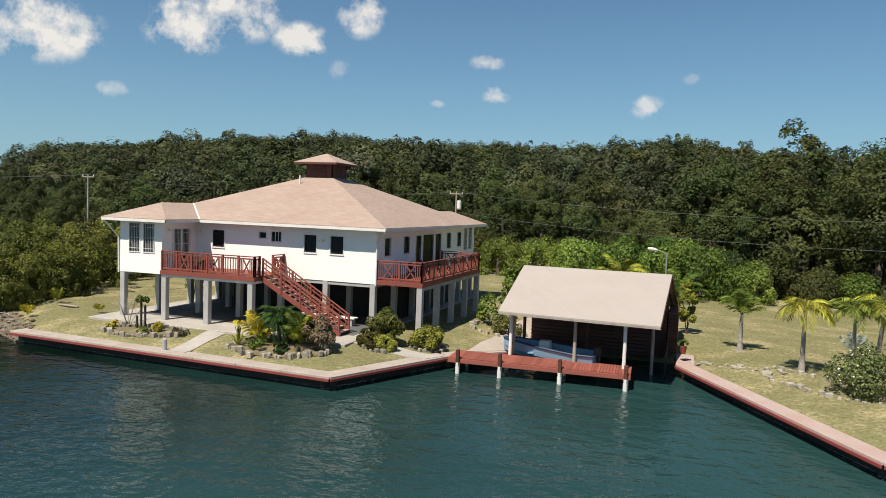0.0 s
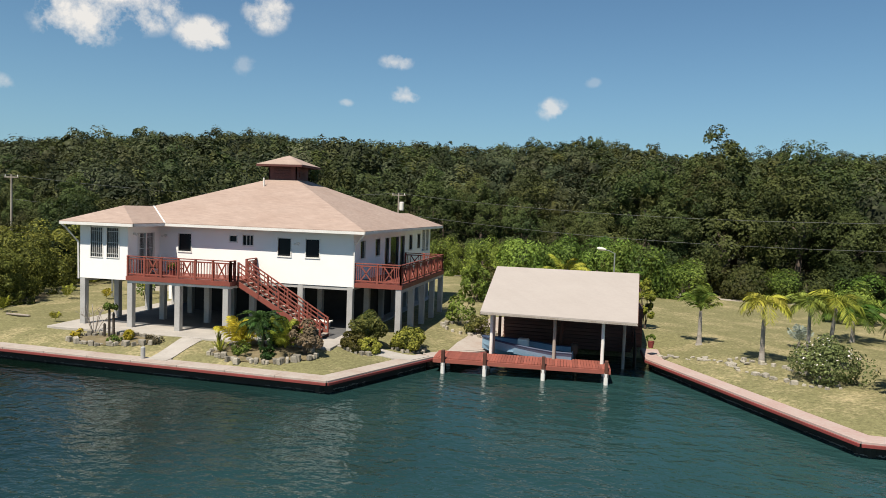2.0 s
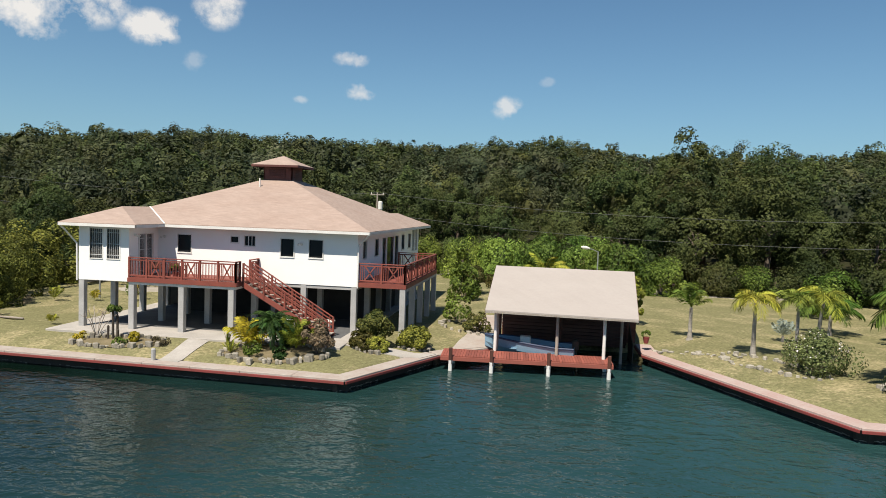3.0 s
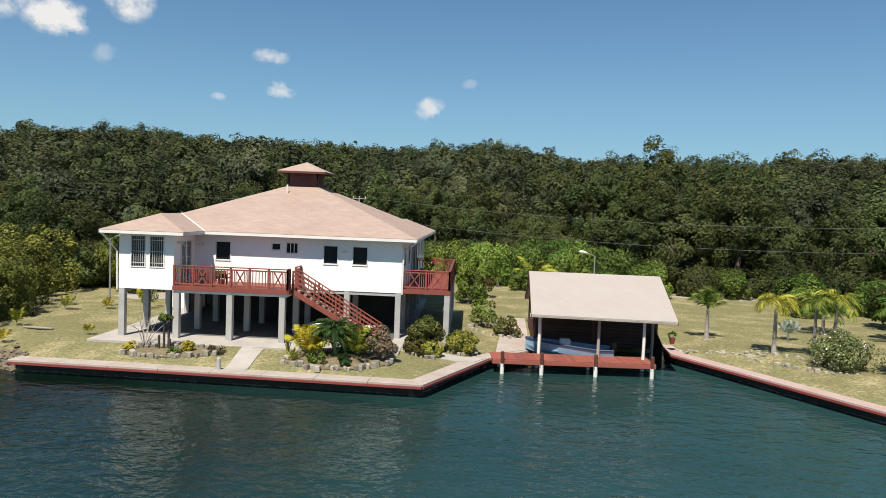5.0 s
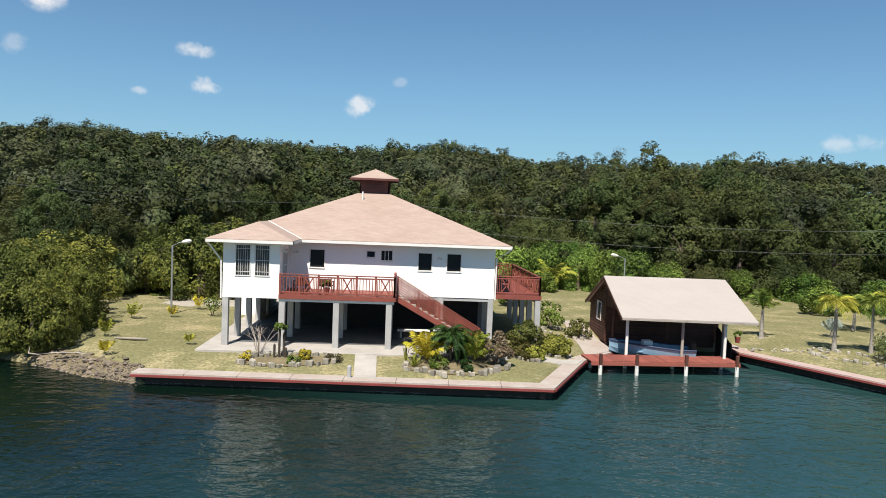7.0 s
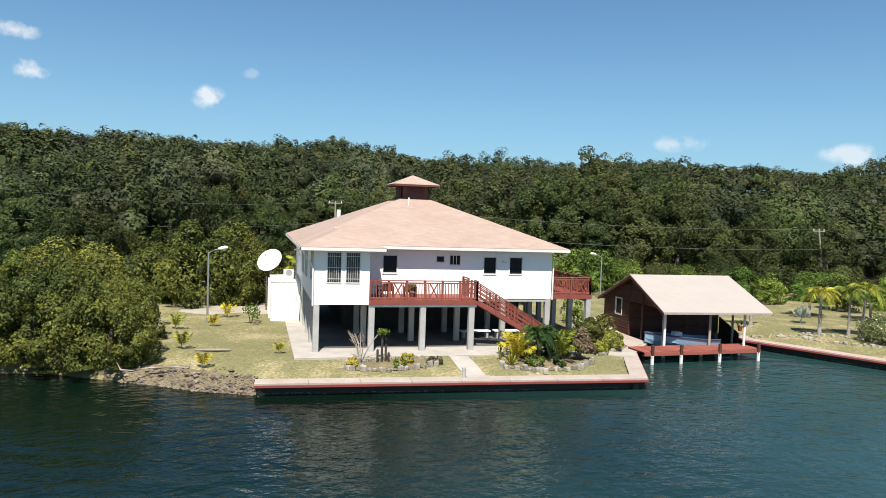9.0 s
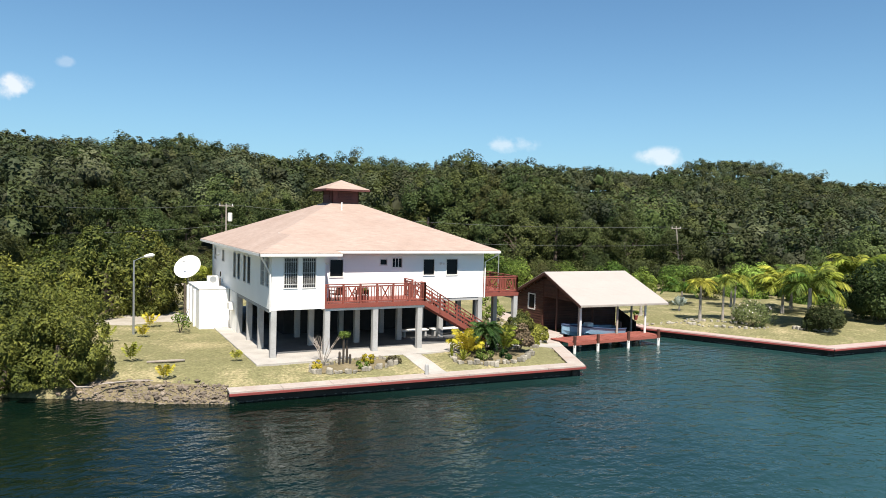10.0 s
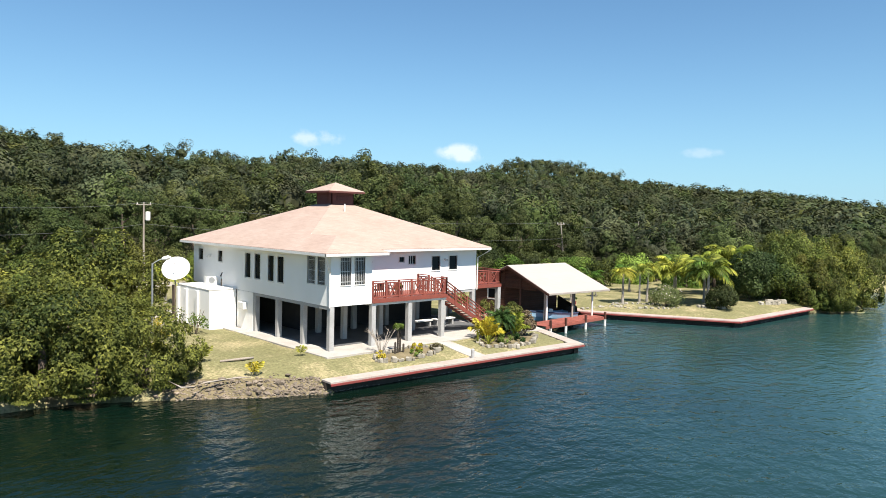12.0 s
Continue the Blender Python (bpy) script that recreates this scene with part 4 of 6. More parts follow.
for k in range(13):
    f = (k + 0.5) / 13
    for A, B in ((RF, RR), (RB, RR)):
        bm = bmesh.new()
        beam(bm, Vector(A[0]).lerp(Vector(A[1]), f).lerp(Vector(B[0]).lerp(Vector(B[1]), f), 0.04) - Vector((0, 0, 0.10)), Vector(B[0]).lerp(Vector(B[1]), f) - Vector((0, 0, 0.09)), 0.05, 0.14)
        part("rafter", bm, BROWN, bh)
BHX0, BHX1, BHY0, BHY1 = 7.45, 14.2, 3.9, 7.4
bm = bmesh.new()
beam(bm, (7.2, -0.55, 2.62), (13.9, -1.05, 2.62), 0.1, 0.2)
part("front_beam", bm, BROWN, bh)
for x, y, z0, m in ((7.35, -0.5, 0.4, TRIM), (7.42, -0.25, 0.4, POSTWOOD), (10.4, -0.65, 0.4, POSTWOOD), (12.65, -0.95, 0.4, TRIM), (13.72, 1.6, -1, POSTWOOD), (7.4, 2.2, 0.4, BROWN), (10.6, 2.2, 0.4, BROWN)):
    bm = bmesh.new()
    zt = 2.66 + 0.43 * max(0, y + 0.9)
    tube(bm, [(x, y, z0), (x + 0.01, y, (z0 + zt) / 2), (x, y, zt)], [0.085, 0.08, 0.08], 10)
    part("post", bm, m, bh)


def log_wall(P, u0, u1, z0, heights, hole=None):
    """Stacked half-round boards; heights gives the top at u."""
    z = z0
    while True:
        z1 = z + 0.19
        lo, hi = u0, u1
        zm = (z + z1) / 2
        while lo < hi and heights(lo) < z1:
            lo += 0.05
        while hi > lo and heights(hi) < z1:
            hi -= 0.05
        if hi - lo < 0.2:
            break
        spans = [(lo, hi)]
        if hole and hole[2] < zm < hole[3]:
            spans = [(lo, hole[0]), (hole[1], hi)]
        for a, b in spans:
            bm = bmesh.new()
            pbox(bm, P, a, b, -0.05, 0.03, z + 0.004, z1 - 0.012)
            pbox(bm, P, a, b, 0.03, 0.05, z + 0.03, z1 - 0.04)
            part("board", bm, BROWN, bh)
        z = z1
    return z


gable = lambda y: 2.55 + 0.425 * (y + 1.1) if y < 3.3 else 4.42 - 0.43 * (y - 3.3)
log_wall(SIDE["W"](BHX0), BHY0, BHY1, 0.45, gable, (4.9, 5.75, 1.7, 2.75))
log_wall(SIDE["W"](BHX0 + 0.03), 0.6, BHY0 - 0.02, 2.72, gable)
log_wall(SIDE["S"](BHY0), BHX0, BHX1, 0.3, lambda u: 4.15)
log_wall(SIDE["N"](BHY1), BHX0, BHX1, 0.45, lambda u: 2.6)
log_wall(SIDE["E"](BHX1), BHY0, BHY1, 0.45, gable)
# dark sloping boards added where the boathouse throws its shadow on the ground
for k in range(14):
    y = 1.75 + k * 0.15
    bm = bmesh.new()
    box(bm, 14.32, 14.37, y, y + 0.14, -0.6, 0.9 + 0.75 * k / 13)
    part("shade_board", bm, TIMBER, bh, "dark upright board standing for boathouse shade" if k == 0 else "")
for k in range(11):
    bm = bmesh.new()
    box(bm, 14.3, 14.78, 4.5, 7.3, 0.5 + k * 0.19, 0.68 + k * 0.19, 0.012)
    part("board", bm, BROWN, bh, "dark brown lean-to board" if k == 0 else "")
P = SIDE["W"](BHX0)
bm = bmesh.new()
for a, b, c, d in ((4.85, 4.93, 1.66, 2.8), (5.72, 5.8, 1.66, 2.8), (4.85, 5.8, 2.74, 2.82), (4.85, 5.8, 1.62, 1.7)):
    pbox(bm, P, a, b, -0.04, 0.07, c, d)
win = part("window", bm, TRIM, bh, "white framed boathouse window")
bm = bmesh.new()
pbox(bm, P, 4.9, 5.75, -0.03, -0.01, 1.68, 2.76)
part("pane", bm, GLASS, win)

# ---- trees ----
ROCK_SEED = 5


def rough_trunk(rng, height, radius, lean=0.1, limbs=5, reach=1.6):
    bm = bmesh.new()
    dx, dy = rng.normal(0, lean, 2) * height
    tube(bm, [(0, 0, -0.3), (dx * .3, dy * .3, height * .4), (dx, dy, height)], [radius * 1.25, radius, radius * .45], 8)
    for k in range(limbs):
        a = rng.uniform(0, 6.283)
        z = height * rng.uniform(0.4, 0.85)
        f = z / height
        s = Vector((dx * f, dy * f, z))
        e = s + Vector((math.cos(a) * reach * rng.uniform(.6, 1.2), math.sin(a) * reach * rng.uniform(.6, 1.2), reach * rng.uniform(.4, 1.0)))
        tube(bm, [s, s.lerp(e, .5) + Vector((0, 0, .15)), e], [radius * .45, radius * .32, radius * .12], 6)
    return bm


def tree_meshes(seed, rx, rz, trunk_h, lumps, per, leaf, mat, low=-0.35, lump=0.42, reach=(0.55, 0.92)):
    rng = np.random.default_rng(seed)
    P_, N_ = crown_cloud(rng, rx, rz, lumps, per, lump, low, reach)
    P_[:, 2] = np.maximum(P_[:, 2] + trunk_h + rz * (0.55 if trunk_h > 0.8 else 0.42), 0.05)
    me = mesh_from("crown", leaf_tris(rng, P_, N_, leaf), None, mat)
    bm = rough_trunk(rng, trunk_h + rz * .6, 0.055 * rx + .05, 0.06, 6 if trunk_h > 0.8 else 0, rx * .6)
    bmesh.ops.recalc_face_normals(bm, faces=bm.faces)
    tm = bpy.data.meshes.new("trunk")
    bm.to_mesh(tm)
    bm.free()
    tm.materials.append(BARK)
    return me, tm


def plant_tree(name, meshes, x, y, turn, s, label, category, group="", z=None, sz=None):
    e = new(name)
    z = float(land_height(x, y)) if z is None else z
    e.matrix_basis = Matrix.Translation((x, y, z)) @ Matrix.Rotation(turn, 4, "Z") @ Matrix.Diagonal((s, s, sz or s, 1))
    for nm, me in zip(("crown", "trunk"), meshes):
        o = new(nm, me)
        o.parent = e
    return tagged(e, label, category, group)


WOOD = [tree_meshes(100 + i, rx, rz, th, int(lumps * 0.95), 150, leaf, LEAF_FOREST, low=-0.7, lump=0.28) for i, (rx, rz, th, lumps, leaf) in enumerate(
    ((3.2, 4.0, 2.6, 54, .125), (2.6, 4.8, 3.0, 54, .115), (3.6, 3.8, 2.4, 58, .13), (2.8, 3.8, 2.2, 50, .115), (3.2, 5.0, 3.2, 60, .125)))]
SCRUB = [tree_meshes(150 + i, rx, rz, 0.5, lumps, 150, leaf, LEAF_FOREST, low=-0.8, lump=0.32) for i, (rx, rz, lumps, leaf) in enumerate(
    ((2.0, 1.7, 20, .10), (1.7, 2.1, 18, .10), (2.4, 1.6, 22, .11)))]
EDGE = [(-95, 42), (-60, 30), (-46, 24), (-38, 18), (-31, 13), (-27, 16), (-24, 24), (-18, 37), (-8, 43), (6, 42), (13, 37), (20, 31), (30, 29.5), (37, 27.5), (44, 21), (46, 12), (45, 3), (46, -3), (54, 3), (68, 1), (86, 0), (112, 0)]
rng = np.random.default_rng(11)
edge = np.array(EDGE, float)
seg = np.linalg.norm(np.diff(edge, axis=0), axis=1)
cum = np.concatenate([[0], np.cumsum(seg)])
for row, (back, gap) in enumerate(((-0.8, 2.8), (2.2, 4.8), (6.6, 5.6))):
    for s in np.arange(0, cum[-1], gap):
        s2 = min(cum[-1] - 0.1, max(0, s + rng.uniform(-1.2, 1.2) + row * 2))
        i = int(np.searchsorted(cum, s2, "right") - 1)
        p = edge[i] + (edge[i + 1] - edge[i]) * (s2 - cum[i]) / seg[i]
        d = (edge[i + 1] - edge[i]) / seg[i]
        q = p + np.array([-d[1], d[0]]) * (back + rng.uniform(-1, 1))
        if shore_distance(q[0], q[1]) < 1.2:
            continue
        if row == 0:
            plant_tree("bush", SCRUB[rng.integers(0, 3)], q[0], q[1], rng.uniform(0, 6.28), rng.uniform(0.75, 1.25), "dense green bush at the wood's edge", "bush", "bushes at the wood's edge")
            continue
        sc = rng.uniform(0.72, 0.95) if row == 1 else rng.uniform(0.85, 1.1)
        if 16 < q[0] < 42:
            sc *= 1.18
        if q[0] < -22:
            sc *= 0.8
        if q[0] > 44:
            sc *= 0.58
        plant_tree("tree", WOOD[rng.integers(0, 5)], q[0], q[1], rng.uniform(0, 6.28), sc, "dense green broadleaf tree at the wood's edge", "tree", "trees at the wood's edge")


for k, (x, y, sc) in enumerate(((24.3, 45.2, 1.58), (22.0, 46.5, 1.42), (26.8, 46.5, 1.45), (31, 48, 1.55), (34.5, 47, 1.4), (18.4, 47.5, 1.2))):
    plant_tree("tree", WOOD[(k * 2 + 1) % 5], x, y, k * 1.3, sc, "tall green broadleaf tree above the wood", "tree", "tall trees in the wood")


def far_forest():
    """The wood on the hill, crown by crown, as one mass of leaves."""
    rng = np.random.default_rng(5)
    # hundred-odd crowns share a few clouds of leaves
    near = [(crown_cloud(rng, 3.3, 3.8, 17, 56, 0.31, -0.2), inner_leaves(rng, 3.3, 3.8)) for _ in range(6)]
    far = [(crown_cloud(rng, 3.9, 3.6, 11, 40, 0.33, -0.1), inner_leaves(rng, 3.9, 3.4)) for _ in range(6)]
    distant = [(crown_cloud(rng, 5.4, 4.2, 9, 14, 0.4, 0.0), inner_leaves(rng, 5.4, 4.2)[::2]) for _ in range(4)]
    out = []

    def grow(px, py, h, sc, kind, leaf):
        (P_, N_), core = kind[rng.integers(0, len(kind))]
        a = rng.uniform(0, 6.28)
        c, s = math.cos(a), math.sin(a)
        R = np.array([[c, -s, 0], [s, c, 0], [0, 0, 1]])
        size, at = np.array([sc, sc, sc * rng.uniform(0.8, 1.25)]), np.array([px, py, h])
        out.append(leaf_tris(rng, (P_ * size) @ R.T + at, N_ @ R.T, leaf, 0.75, 0.17))
        out.append((core * size) @ R.T + at)

    for y in np.arange(14, 226, 5.8):
        for x in np.arange(-235, 330, 5.8 + max(0, y - 60) * 0.014):
            px, py = x + rng.uniform(-2, 2), y + rng.uniform(-2, 2)
            ahead = np.interp(px, edge[:, 0], edge[:, 1]) if -95 < px < 112 else (30 if px < 0 else 2)
            if py < ahead + 10 or shore_distance(np.float64(px), np.float64(py)) < 3:
                continue
            if px < -45 - 0.95 * py or px > 140 + 0.9 * py:
                continue
            close = py < ahead + 34
            h = float(land_height(px, py)) + rng.uniform(3.6, 6.2) * (1.22 if close else 1.0)
            sc = rng.uniform(0.7, 1.3)
            if rng.uniform() < 0.08:
                h += 2.0
            if close and px > 46:
                h -= 3.2
                sc *= 0.75
            grow(px, py, h, sc, near if close else far, 0.19 if close else 0.31)
    # the ridge runs on eastward
    for y in np.arange(20, 236, 10.5):
        for x in np.arange(150, 960, 10.5):
            px, py = x + rng.uniform(-3.5, 3.5), y + rng.uniform(-3.5, 3.5)
            if px <= 140 + 0.9 * py or px > 40 + 4.3 * (py + 10):
                continue
            grow(px, py, float(land_height(px, py)) + rng.uniform(3.5, 6.5), rng.uniform(0.8, 1.35), distant, 0.75)
    me = mesh_from("forest", np.concatenate(out), None, LEAF_FAR)
    ob = new("forest", me)
    return tagged(ob, "dense dark green tropical forest covering the hill", "forest", kind="stuff")


far_forest()

# mangroves by the water
MANG = [tree_meshes(200 + i, rx, rz, 0.35, lumps, 165, 0.078, LEAF_MANGROVE, low=-0.85, lump=0.2, reach=(0.45, 1.12)) for i, (rx, rz, lumps) in enumerate(((2.5, 2.2, 84), (2.1, 2.6, 76), (2.9, 2.3, 92)))]
MANGROVES_WEST = ((-23.5, -2.1, 0.82, 0.96), (-25.4, -1.5, 0.9, 0.95), (-27.2, -0.4, 1.0, 1.08), (-22.2, -2.4, 0.4, 0.45), (-29.6, 0.6, 0.9, 0.9), (-28.8, 2.4, 0.95, 0.95), (-25.6, 1.8, 1.05, 1.15), (-28.2, 4.6, 1.05, 1.1), (-25.4, 5.0, 1.0, 1.1), (-23.2, 1.6, 0.8, 0.85),
                  (-31.5, 5.6, 1.1, 1.1), (-28.8, 8.8, 1.2, 1.15), (-28.8, 13.0, 1.4, 1.2), (-34.5, 8.6, 1.2, 1.2), (-20.5, 17.5, 1.55, 1.6), (-17.9, 17.5, 1.0, 1.25), (-23.2, 18.0, 1.1, 1.4))
MANGROVES_EAST = ((38.5, -8.3, 0.9, 0.9), (41, -10, 1.0, 1.0), (43.5, -9.0, 1.0, 1.05), (40.2, -6, 1.05, 1.2), (46, -7, 1.0, 1.0), (48.5, -5.5, 1.0, 1.1), (43.5, -4.5, 1.1, 1.3), (51, -2, 1.1, 1.2), (45.5, -11, .9, .9), (55, 0, 1.1, 1.2), (60, -1, 1.1, 1.1), (66, -3, 1.1, 1.1), (39.6, -10.8, 0.7, 0.65), (37.4, -9.3, 0.6, 0.6))
MANGROVES_EAST = tuple((x, y, s * 1.1, sz * 1.4) for x, y, s, sz in MANGROVES_EAST)
for i, (x, y, s, sz) in enumerate(MANGROVES_WEST + MANGROVES_EAST):
    plant_tree("mangrove", MANG[i % 3], x, y, i * 1.7, s, "dense olive-green mangrove bush at the water's edge", "mangrove", "mangroves", sz=sz, z=max(0.1, float(land_height(x, y))))

for i, (x, y, s, sz) in enumerate(((1.5, 34, 1.1, 1.5), (5.5, 32.5, 1.2, 1.7), (9.0, 33.5, 1.25, 1.7), (12.5, 31, 1.1, 1.4), (16, 27.5, 1.3, 1.75), (19.5, 27.0, 1.1, 1.2), (-3, 36, 1.1, 1.4), (13.5, 36, 1.3, 1.9),
                                   (27, 28.5, 1.1, 1.0), (33, 26, 1.2, 1.0), (36, 18, 1.1, 1.2), (39, 12, 1.2, 1.3), (41, 6, 1.2, 1.3))):
    if i == 0:
        LIME = [tree_meshes(170 + k, 2.1, 1.7, 0.15, 36, 200, .085, LEAF_BRIGHT, low=-0.9, lump=0.31) for k in range(3)]
    plant_tree("bush", LIME[i % 3], x, y, i * 2.1, s, "tall bright green bush behind the lawn", "bush", "bright bushes", sz=sz)


# ---- paths and bare ground ----
def strip(name, a, b, c, d, mat, label, category, lift=0.03, kind="structure", n=8, m=3, low=0.47):
    """A paved strip over the four corners a, b, c, d, lying on the lawn."""
    bm = bmesh.new()
    rows = []
    for i in range(n + 1):
        p, q = Vector(a).lerp(Vector(d), i / n), Vector(b).lerp(Vector(c), i / n)
        pts = [p.lerp(q, k / m) for k in range(m + 1)]
        rows.append([bm.verts.new((v.x, v.y, max(low, float(land_height(v.x, v.y))) + lift)) for v in pts])
    for r0, r1 in zip(rows, rows[1:]):
        for k in range(m):
            bm.faces.new((r0[k], r0[k + 1], r1[k + 1], r1[k]))
    r = bmesh.ops.extrude_face_region(bm, geom=list(bm.faces))
    bmesh.ops.translate(bm, verts=[v for v in r["geom"] if isinstance(v, bmesh.types.BMVert)], vec=(0, 0, -0.12))
    return solo(name, bm, mat, label, category, kind=kind)


strip("path", (-7.05, -7.0), (-6.05, -7.05), (-6.15, -3.85), (-7.2, -3.85), PAVING, "pale concrete garden path", "path")
strip("path", (0.3, -3.0), (0.3, -2.1), (4.6, -1.9), (4.0, -3.0), PAVING, "pale concrete garden path", "path")
strip("walkway", (5.1, -0.6), (7.1, 1.0), (7.35, 9.5), (6.0, 9.5), CAP, "pinkish concrete walkway beside the boathouse", "path", n=14)


def patch(name, cx, cy, rx, ry, mat, label, category, seed=0, lift=0.025):
    rng = np.random.default_rng(seed)
    ph = rng.uniform(0, 6.28, 4)
    bm = bmesh.new()
    rings = []
    for k in range(1, 8):
        ring = []
        for j in range(40):
            a = 2 * math.pi * j / 40
            f = k / 7 * (1 + 0.18 * math.sin(3 * a + ph[0]) + 0.12 * math.sin(5 * a + ph[1]) + 0.08 * math.sin(9 * a + ph[2]))
            x, y = cx + math.cos(a) * rx * f, cy + math.sin(a) * ry * f
            ring.append(bm.verts.new((x, y, float(land_height(x, y)) + lift * (1 - (k / 7) ** 4 * 1.3))))
        rings.append(ring)
    bm.faces.new(rings[0])
    for r0, r1 in zip(rings, rings[1:]):
        for j in range(40):
            bm.faces.new((r0[j], r0[(j + 1) % 40], r1[(j + 1) % 40], r1[j]))
    return solo(name, bm, mat, label, category, kind="structure", smooth=True)


SAND = material("pale_sand", (0.425, 0.383, 0.323), (0.281, 0.246, 0.196), rough=0.95, scale=0.8, fine=9, amount=0.55, bump=0.4, spec=0.1)
EARTH = material("dry_bed_earth", (0.23, 0.18, 0.11), (0.13, 0.11, 0.06), rough=0.95, scale=2, fine=14, amount=0.6, bump=0.5, spec=0.1)
strip("shore_earth", (-16.75, -7.6), (-16.75, -5.9), (-22.8, -2.0), (-23.4, -4.6), EARTH, "bare brown earth along the broken shore", "earth", n=22, m=8, low=-2)
patch("mud_patch", -26.5, 2.6, 5.2, 3.9, EARTH, "dark bare earth under the mangroves", "earth", 9)
patch("gravel_patch", -17.5, 13.5, 4.6, 2.8, SAND, "pale bare gravel beside the house", "gravel", 1)
patch("gravel_patch", -9, 36.5, 14, 2.2, SAND, "pale gravel track before the wood", "gravel", 2)
patch("gravel_patch", 9, 33, 8, 1.0, SAND, "pale gravel track before the wood", "gravel", 3)
patch("gravel_patch", 25, 27.3, 8, 0.7, SAND, "pale gravel track before the wood", "gravel", 4)
patch("sand_beach", -33.5, 4.2, 4.5, 3.0, SAND, "pale sandy beach behind the mangroves", "beach", 5)
patch("sand_beach", -34.4, 1.2, 3.6, 1.8, SAND, "pale sandy beach behind the mangroves", "beach", 6)

# ---- stones ----
STONES = []
rng = np.random.default_rng(ROCK_SEED)
for k in range(6):
    bm = bmesh.new()
    bmesh.ops.create_cube(bm, size=0.82)
    for v in bm.verts:
        v.co *= rng.uniform(0.75, 1.2)
    bmesh.ops.bevel(bm, geom=list(bm.edges), offset=0.1, segments=1, affect="EDGES")
    for v in bm.verts:
        v.co *= rng.uniform(0.93, 1.07)
    me = bpy.data.meshes.new("stone")
    bm.to_mesh(me)
    bm.free()
    me.materials.append(STONE)
    STONES.append(me)
PALE_STONES = []
PALE = material("pale_coral_stone", (0.44, 0.40, 0.33), (0.24, 0.215, 0.17), rough=0.95, scale=3, fine=20, amount=0.6, bump=0.4, objectwise=0.2)
for me in STONES:
    m2 = me.copy()
    m2.materials.clear()
    m2.materials.append(PALE)
    PALE_STONES.append(m2)


def stone_part(owner, x, y, size, tall=1.0, pale=False):
    o = new("stone", (PALE_STONES if pale else STONES)[rng.integers(0, 6)])
    o.parent = owner
    z = float(land_height(x, y)) + size * tall * 0.3
    o.matrix_basis = Matrix.Translation(Vector((x, y, z)) - OFF[owner]) @ Matrix.Rotation(rng.uniform(0, 6.28), 4, "Z") @ Matrix.Diagonal((size, size * rng.uniform(.6, .9), size * tall, 1))
    return o


def garden_bed(outline, label, step=0.21, size=0.30, pale=False, tall=0.95, soil=True):
    """A planted bed edged by upright stones."""
    c = np.mean(np.array(outline), axis=0)
    z = float(land_height(*c))
    bed = thing("garden_bed", (c[0], c[1], z), label, "garden bed", "garden beds")
    if soil:
        bm = bmesh.new()
        ring = [bm.verts.new((x, y, float(land_height(x, y)) + 0.04)) for x, y in outline]
        mid = bm.verts.new((c[0], c[1], z + 0.14))
        for a, b in zip(ring, ring[1:] + ring[:1]):
            bm.faces.new((a, b, mid))
        part("soil", bm, EARTH, bed, "dry brown earth")
    for a, b in zip(outline, outline[1:] + outline[:1]):
        a, b = Vector(a), Vector(b)
        n = max(1, round((b - a).length / step))
        for k in range(n):
            p = a.lerp(b, (k + rng.uniform(-.15, .15)) / n)
            stone_part(bed, p.x + rng.normal(0, .07), p.y + rng.normal(0, .07), size * rng.uniform(.55, 1.3), tall * rng.uniform(.8, 1.25), pale)
    return bed


def oval(cx, cy, rx, ry, turn=0.0, n=14):
    c, s = math.cos(turn), math.sin(turn)
    return [(cx + c * rx * math.cos(a) - s * ry * math.sin(a), cy + s * rx * math.cos(a) + c * ry * math.sin(a)) for a in (2 * math.pi * k / n for k in range(n))]


garden_bed(oval(-10.3, -4.95, 2.35, 0.7, 0.06), "dry flower bed edged with upright grey stones")
garden_bed(oval(-2.35, -5.2, 2.5, 1.15, 0.03), "planted palm bed edged with upright grey stones", size=0.29)
garden_bed(oval(1.35, -2.6, 0.85, 0.75), "round shrub bed edged with stones", size=0.26)
garden_bed(oval(3.35, -1.0, 0.85, 0.6), "round shrub bed edged with stones", size=0.24)
garden_bed(oval(20.3, -1.3, 2.9, 0.9, -0.95), "garden bed edged with pale rubble stones", step=0.34, size=0.3, pale=True, tall=0.6, soil=False)
garden_bed(oval(24.7, -5.2, 1.3, 0.9, -0.3), "garden bed edged with pale rubble stones", size=0.34, pale=True, tall=0.7, soil=False)
row = thing("stone_row", (16.8, 1.6, 0.87), "scattered row of flat pale stones in the lawn", "stones")
for k in range(26):
    f = k / 25
    stone_part(row, 15.2 + 4.0 * f + rng.uniform(-.25, .25), 2.6 - 2.0 * f + rng.uniform(-.3, .3), rng.uniform(.16, .42), 0.35, True)
row = thing("stone_row", (25, 34, 0.87), "low row of pale rubble along the far lawn", "stones")
for k in range(40):
    f = k / 39
    stone_part(row, 15 + 19 * f + rng.uniform(-.5, .5), 27.5 + 1.0 * math.sin(f * 3) + rng.uniform(-.5, .5), rng.uniform(.25, .6), 0.6, True)
row = thing("stone_row", (5.4, 5.6, 0.87), "grey edging stones round a lawn shrub", "stones")
for k in range(18):
    a = k / 18 * 6.28
    stone_part(row, 5.3 + 1.5 * math.cos(a), 5.0 + 1.2 * math.sin(a), rng.uniform(.2, .4), 0.8, k % 3 == 0)
row = thing("stone_row", (33.4, -7, 0.6), "pile of pale rubble beside the mangroves", "stones")
